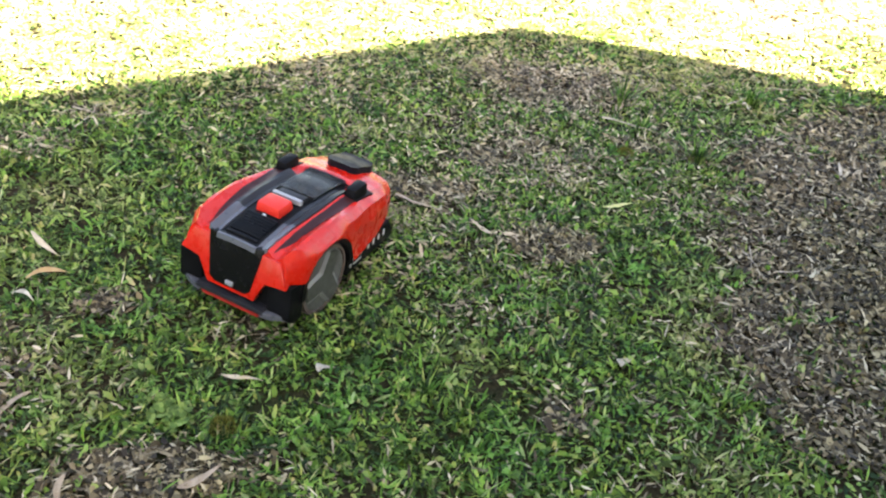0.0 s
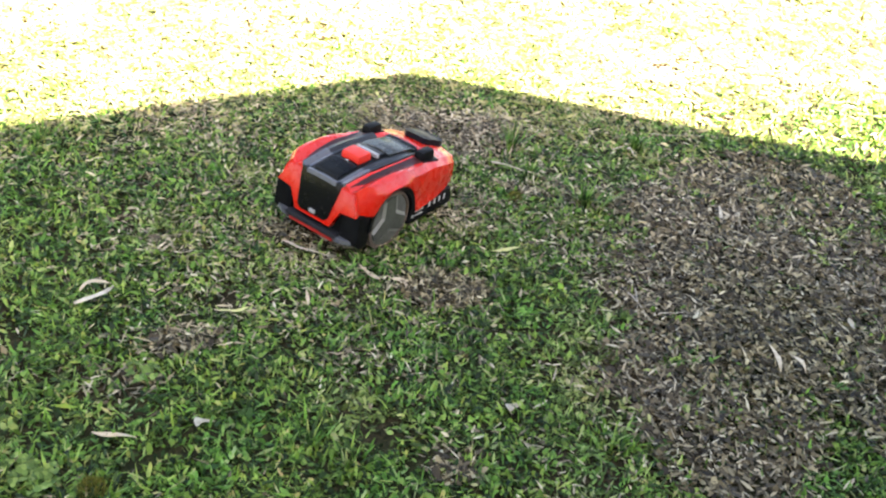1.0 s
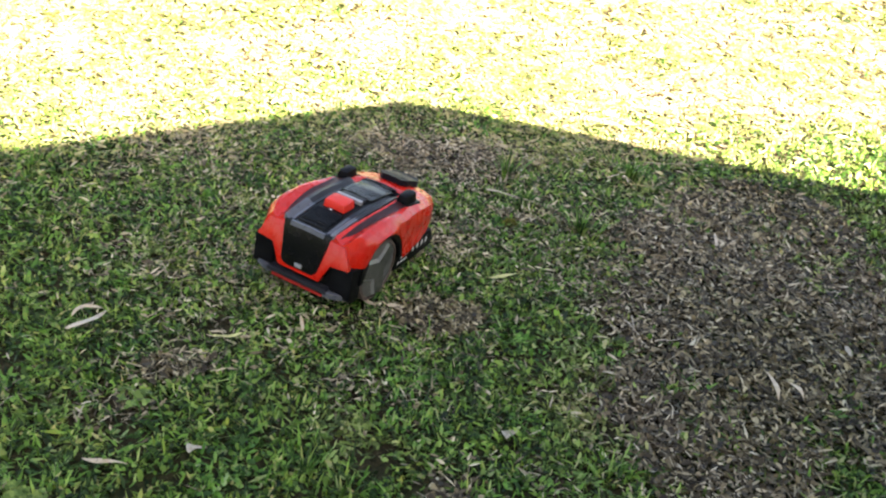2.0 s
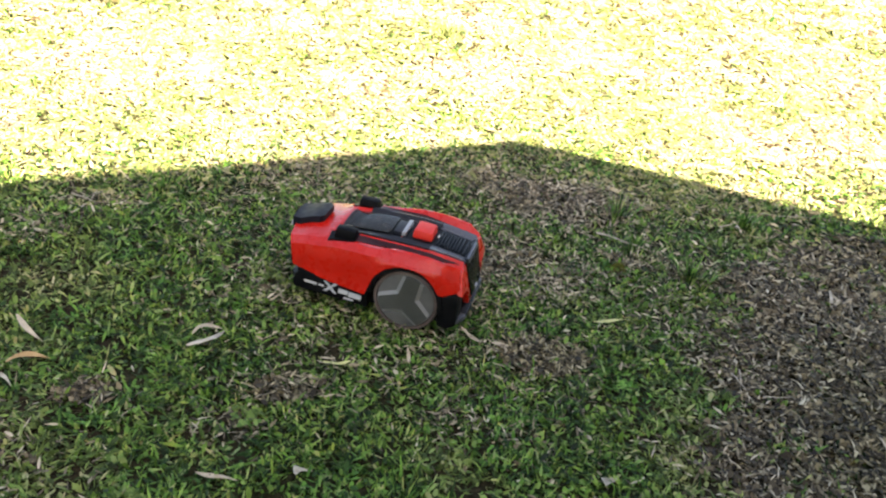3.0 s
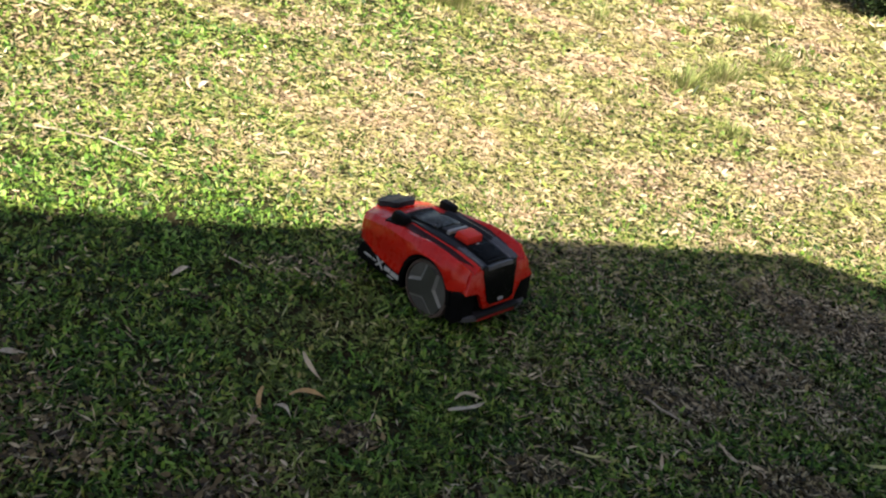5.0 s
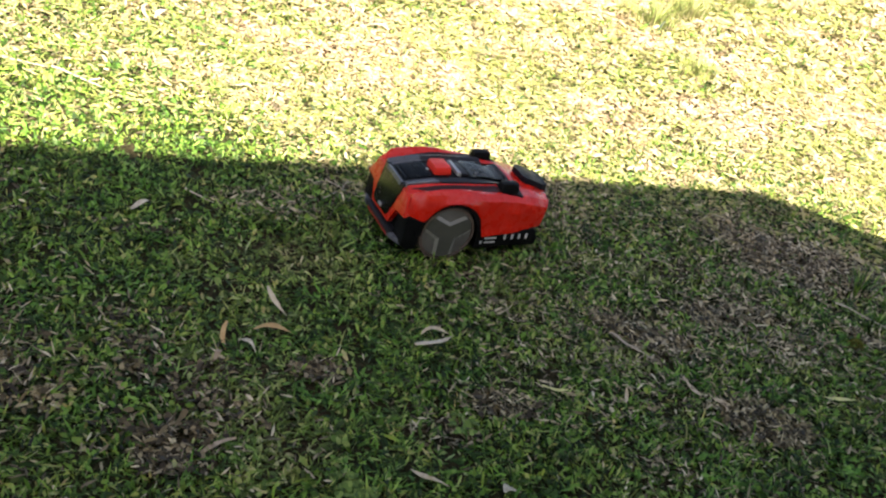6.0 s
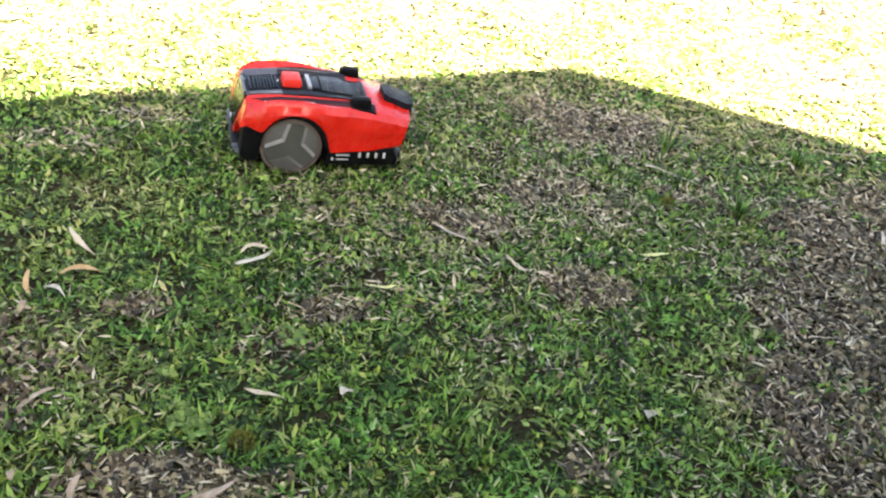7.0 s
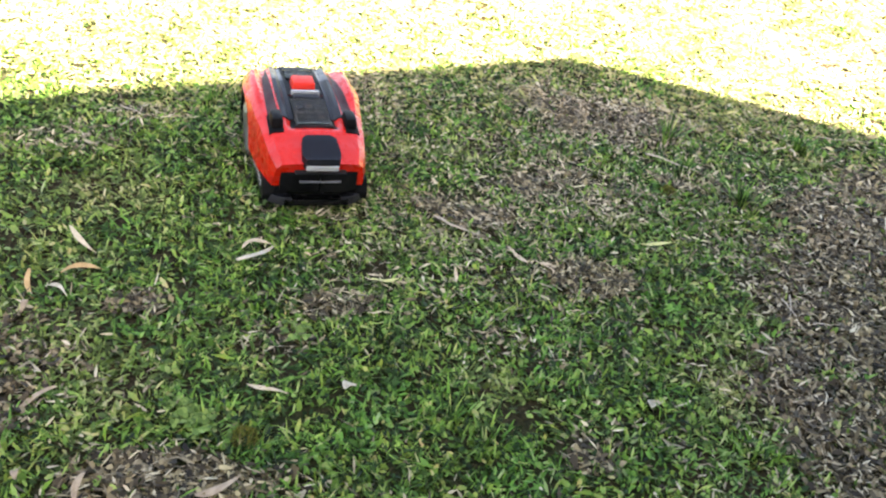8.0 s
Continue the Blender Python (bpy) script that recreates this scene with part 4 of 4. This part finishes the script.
    for e in (-1, 1):
        part("marking", prism([(0.216 - 0.016 * e, 0.050), (0.226 - 0.016 * e, 0.050), (0.226 + 0.016 * e, 0.082), (0.216 + 0.016 * e, 0.082)], 1, 0.149, 0.1512), WHITE, root, "plain white print")
    # front castor
    part("castor", lathe([(0.018, -0.03), (0.034, -0.024), (0.036, 0.0), (0.034, 0.024), (0.018, 0.03)], 20), RUBBER, root).location = (0.26, 0, 0.036)
    # the tail behind the axle is short
    for ob in root.children:
        for v in ob.data.vertices:
            if v.co.x < -0.05:
                v.co.x = -0.05 + (v.co.x + 0.05) * 0.88
    return root, drive_wheel(root, 1), drive_wheel(root, -1)


# ---- build ----
ground()
house()
sleeper_wall()
shrub()
mower, wheel_left, wheel_right = robot_mower()
litter()
for i, (x, y, h, n) in enumerate([(-2.96, 5.76, 0.15, 45), (-2.98, 6.17, 0.14, 40), (-2.07, 6.23, 0.13, 50), (-2.29, 6.25, 0.12, 40), (-1.07, 8.84, 0.15, 50), (-0.73, 9.07, 0.13, 45), (-0.19, 8.39, 0.12, 40), (-0.39, 5.86, 0.10, 45),
                                  (-0.20, 6.32, 0.11, 50), (0.11, 7.08, 0.10, 30), (0.25, 11.42, 0.15, 40), (-1.22, 7.07, 0.09, 30), (-2.70, 3.86, 0.06, 25), (-0.88, 4.56, 0.06, 25), (-0.03, 5.16, 0.06, 25),
                                  (0.737, 3.20, 0.09, 24), (0.954, 2.83, 0.07, 45), (0.776, 2.97, 0.06, 30), (0.185, 1.49, 0.06, 22), (0.10, 1.55, 0.055, 18), (0.81, 1.64, 0.05, 22), (0.01, 3.73, 0.06, 30), (-0.85, 2.78, 0.06, 25), (1.25, 3.35, 0.07, 40)]):
    tuft(x, y, h * (1.7 if y > 4 else 1.0), n * (4 if y > 4 else 2), 40 + i)
for i, (x, y, r, n) in enumerate([(-0.425, 1.375, 0.042, 60), (-0.47, 1.40, 0.030, 25), (-0.30, 1.72, 0.04, 28)]):
    clover(x, y, r, n, 70 + i)
moss(-0.315, 1.365, 0.030, 90)
moss(0.698, 2.786, 0.028, 91)
lawn()

# where the mower is: seconds, x, y, heading in degrees from +y, anticlockwise
DRIVE = [
    (0, -0.312, 1.863, -25.3), (0.2, -0.190, 2.062, -26.5), (0.5, -0.100, 2.200, -30.1), (0.7, -0.030, 2.298, -34.0), (1, 0.139, 2.493, -38.7), (1.2, 0.183, 2.546, -40.8), (1.35, 0.190, 2.552, -41.0),
    (1.6, 0.160, 2.500, -40.0), (1.9, 0.112, 2.360, -36.0), (2.1, 0.110, 2.340, -24.0), (2.3, 0.116, 2.340, 5.7), (2.5, 0.140, 2.342, 55.6), (2.7, 0.160, 2.353, 79.5), (2.8, 0.160, 2.350, 79.5),
    (2.9, 0.115, 2.358, 79.5), (3, 0.046, 2.371, 79.5), (3.2, 0.014, 2.384, 79.6), (3.5, -0.302, 2.441, 80.0), (3.7, -0.523, 2.490, 82.5), (3.8, -0.634, 2.505, 82.7), (3.9, -0.763, 2.523, 83.0),
    (4, -0.765, 2.518, 83.2), (4.1, -0.763, 2.520, 83.1), (4.2, -0.852, 2.538, 83.0), (4.3, -0.955, 2.554, 82.4), (4.4, -0.966, 2.554, 81.8), (4.5, -0.899, 2.537, 81.2), (4.6, -0.785, 2.513, 81.0),
    (4.7, -0.757, 2.508, 80.7), (4.9, -0.700, 2.500, 74.0), (5.1, -0.690, 2.500, 50.0), (5.3, -0.695, 2.505, 8.0), (5.5, -0.705, 2.515, -30.0), (5.65, -0.714, 2.525, -46.0), (5.8, -0.716, 2.527, -46.9),
    (6, -0.703, 2.529, -46.9), (6.1, -0.711, 2.521, -47.6), (6.2, -0.672, 2.560, -48.3), (6.3, -0.601, 2.615, -49.2), (6.4, -0.619, 2.590, -50.0), (6.5, -0.550, 2.642, -50.9), (6.6, -0.450, 2.717, -53.4),
    (6.7, -0.450, 2.718, -55.9), (6.8, -0.462, 2.693, -59.2), (6.9, -0.514, 2.644, -66.0), (7, -0.562, 2.609, -67.9), (7.1, -0.588, 2.595, -68.1), (7.2, -0.569, 2.603, -68.2), (7.6, -0.570, 2.602, -68.3),
    (7.8, -0.565, 2.615, -106.1), (7.9, -0.547, 2.598, -133.9), (8, -0.508, 2.576, -157.3)]


def drive_at(t):
    for a, b in zip(DRIVE, DRIVE[1:]):
        if t <= b[0]:
            k = (t - a[0]) / (b[0] - a[0])
            return [a[i] + (b[i] - a[i]) * k for i in (1, 2, 3)]
    return list(DRIVE[-1][1:])


WHEEL_PHASE = {1: -24.0, -1: 58.0}


def motions():
    walk(mower, [(t, pose(x, y, 0, 0, 0, turn + 90)) for t, x, y, turn in DRIVE])
    for wheel, side in ((wheel_left, 1), (wheel_right, -1)):
        rows, angle, last = [], WHEEL_PHASE[side], None
        for k in range(81):
            x, y, turn = drive_at(k / 10)
            if last:
                a = radians((turn + last[2]) / 2)
                ahead = (x - last[0]) * -math.sin(a) + (y - last[1]) * math.cos(a) - side * WHEEL_Y * radians(turn - last[2])
                angle += math.degrees(ahead / WHEEL_R)
            last = (x, y, turn)
            rows.append((k / 10, pose(0, side * WHEEL_Y, WHEEL_R, 0, angle, 0)))
        walk(wheel, rows)


motions()
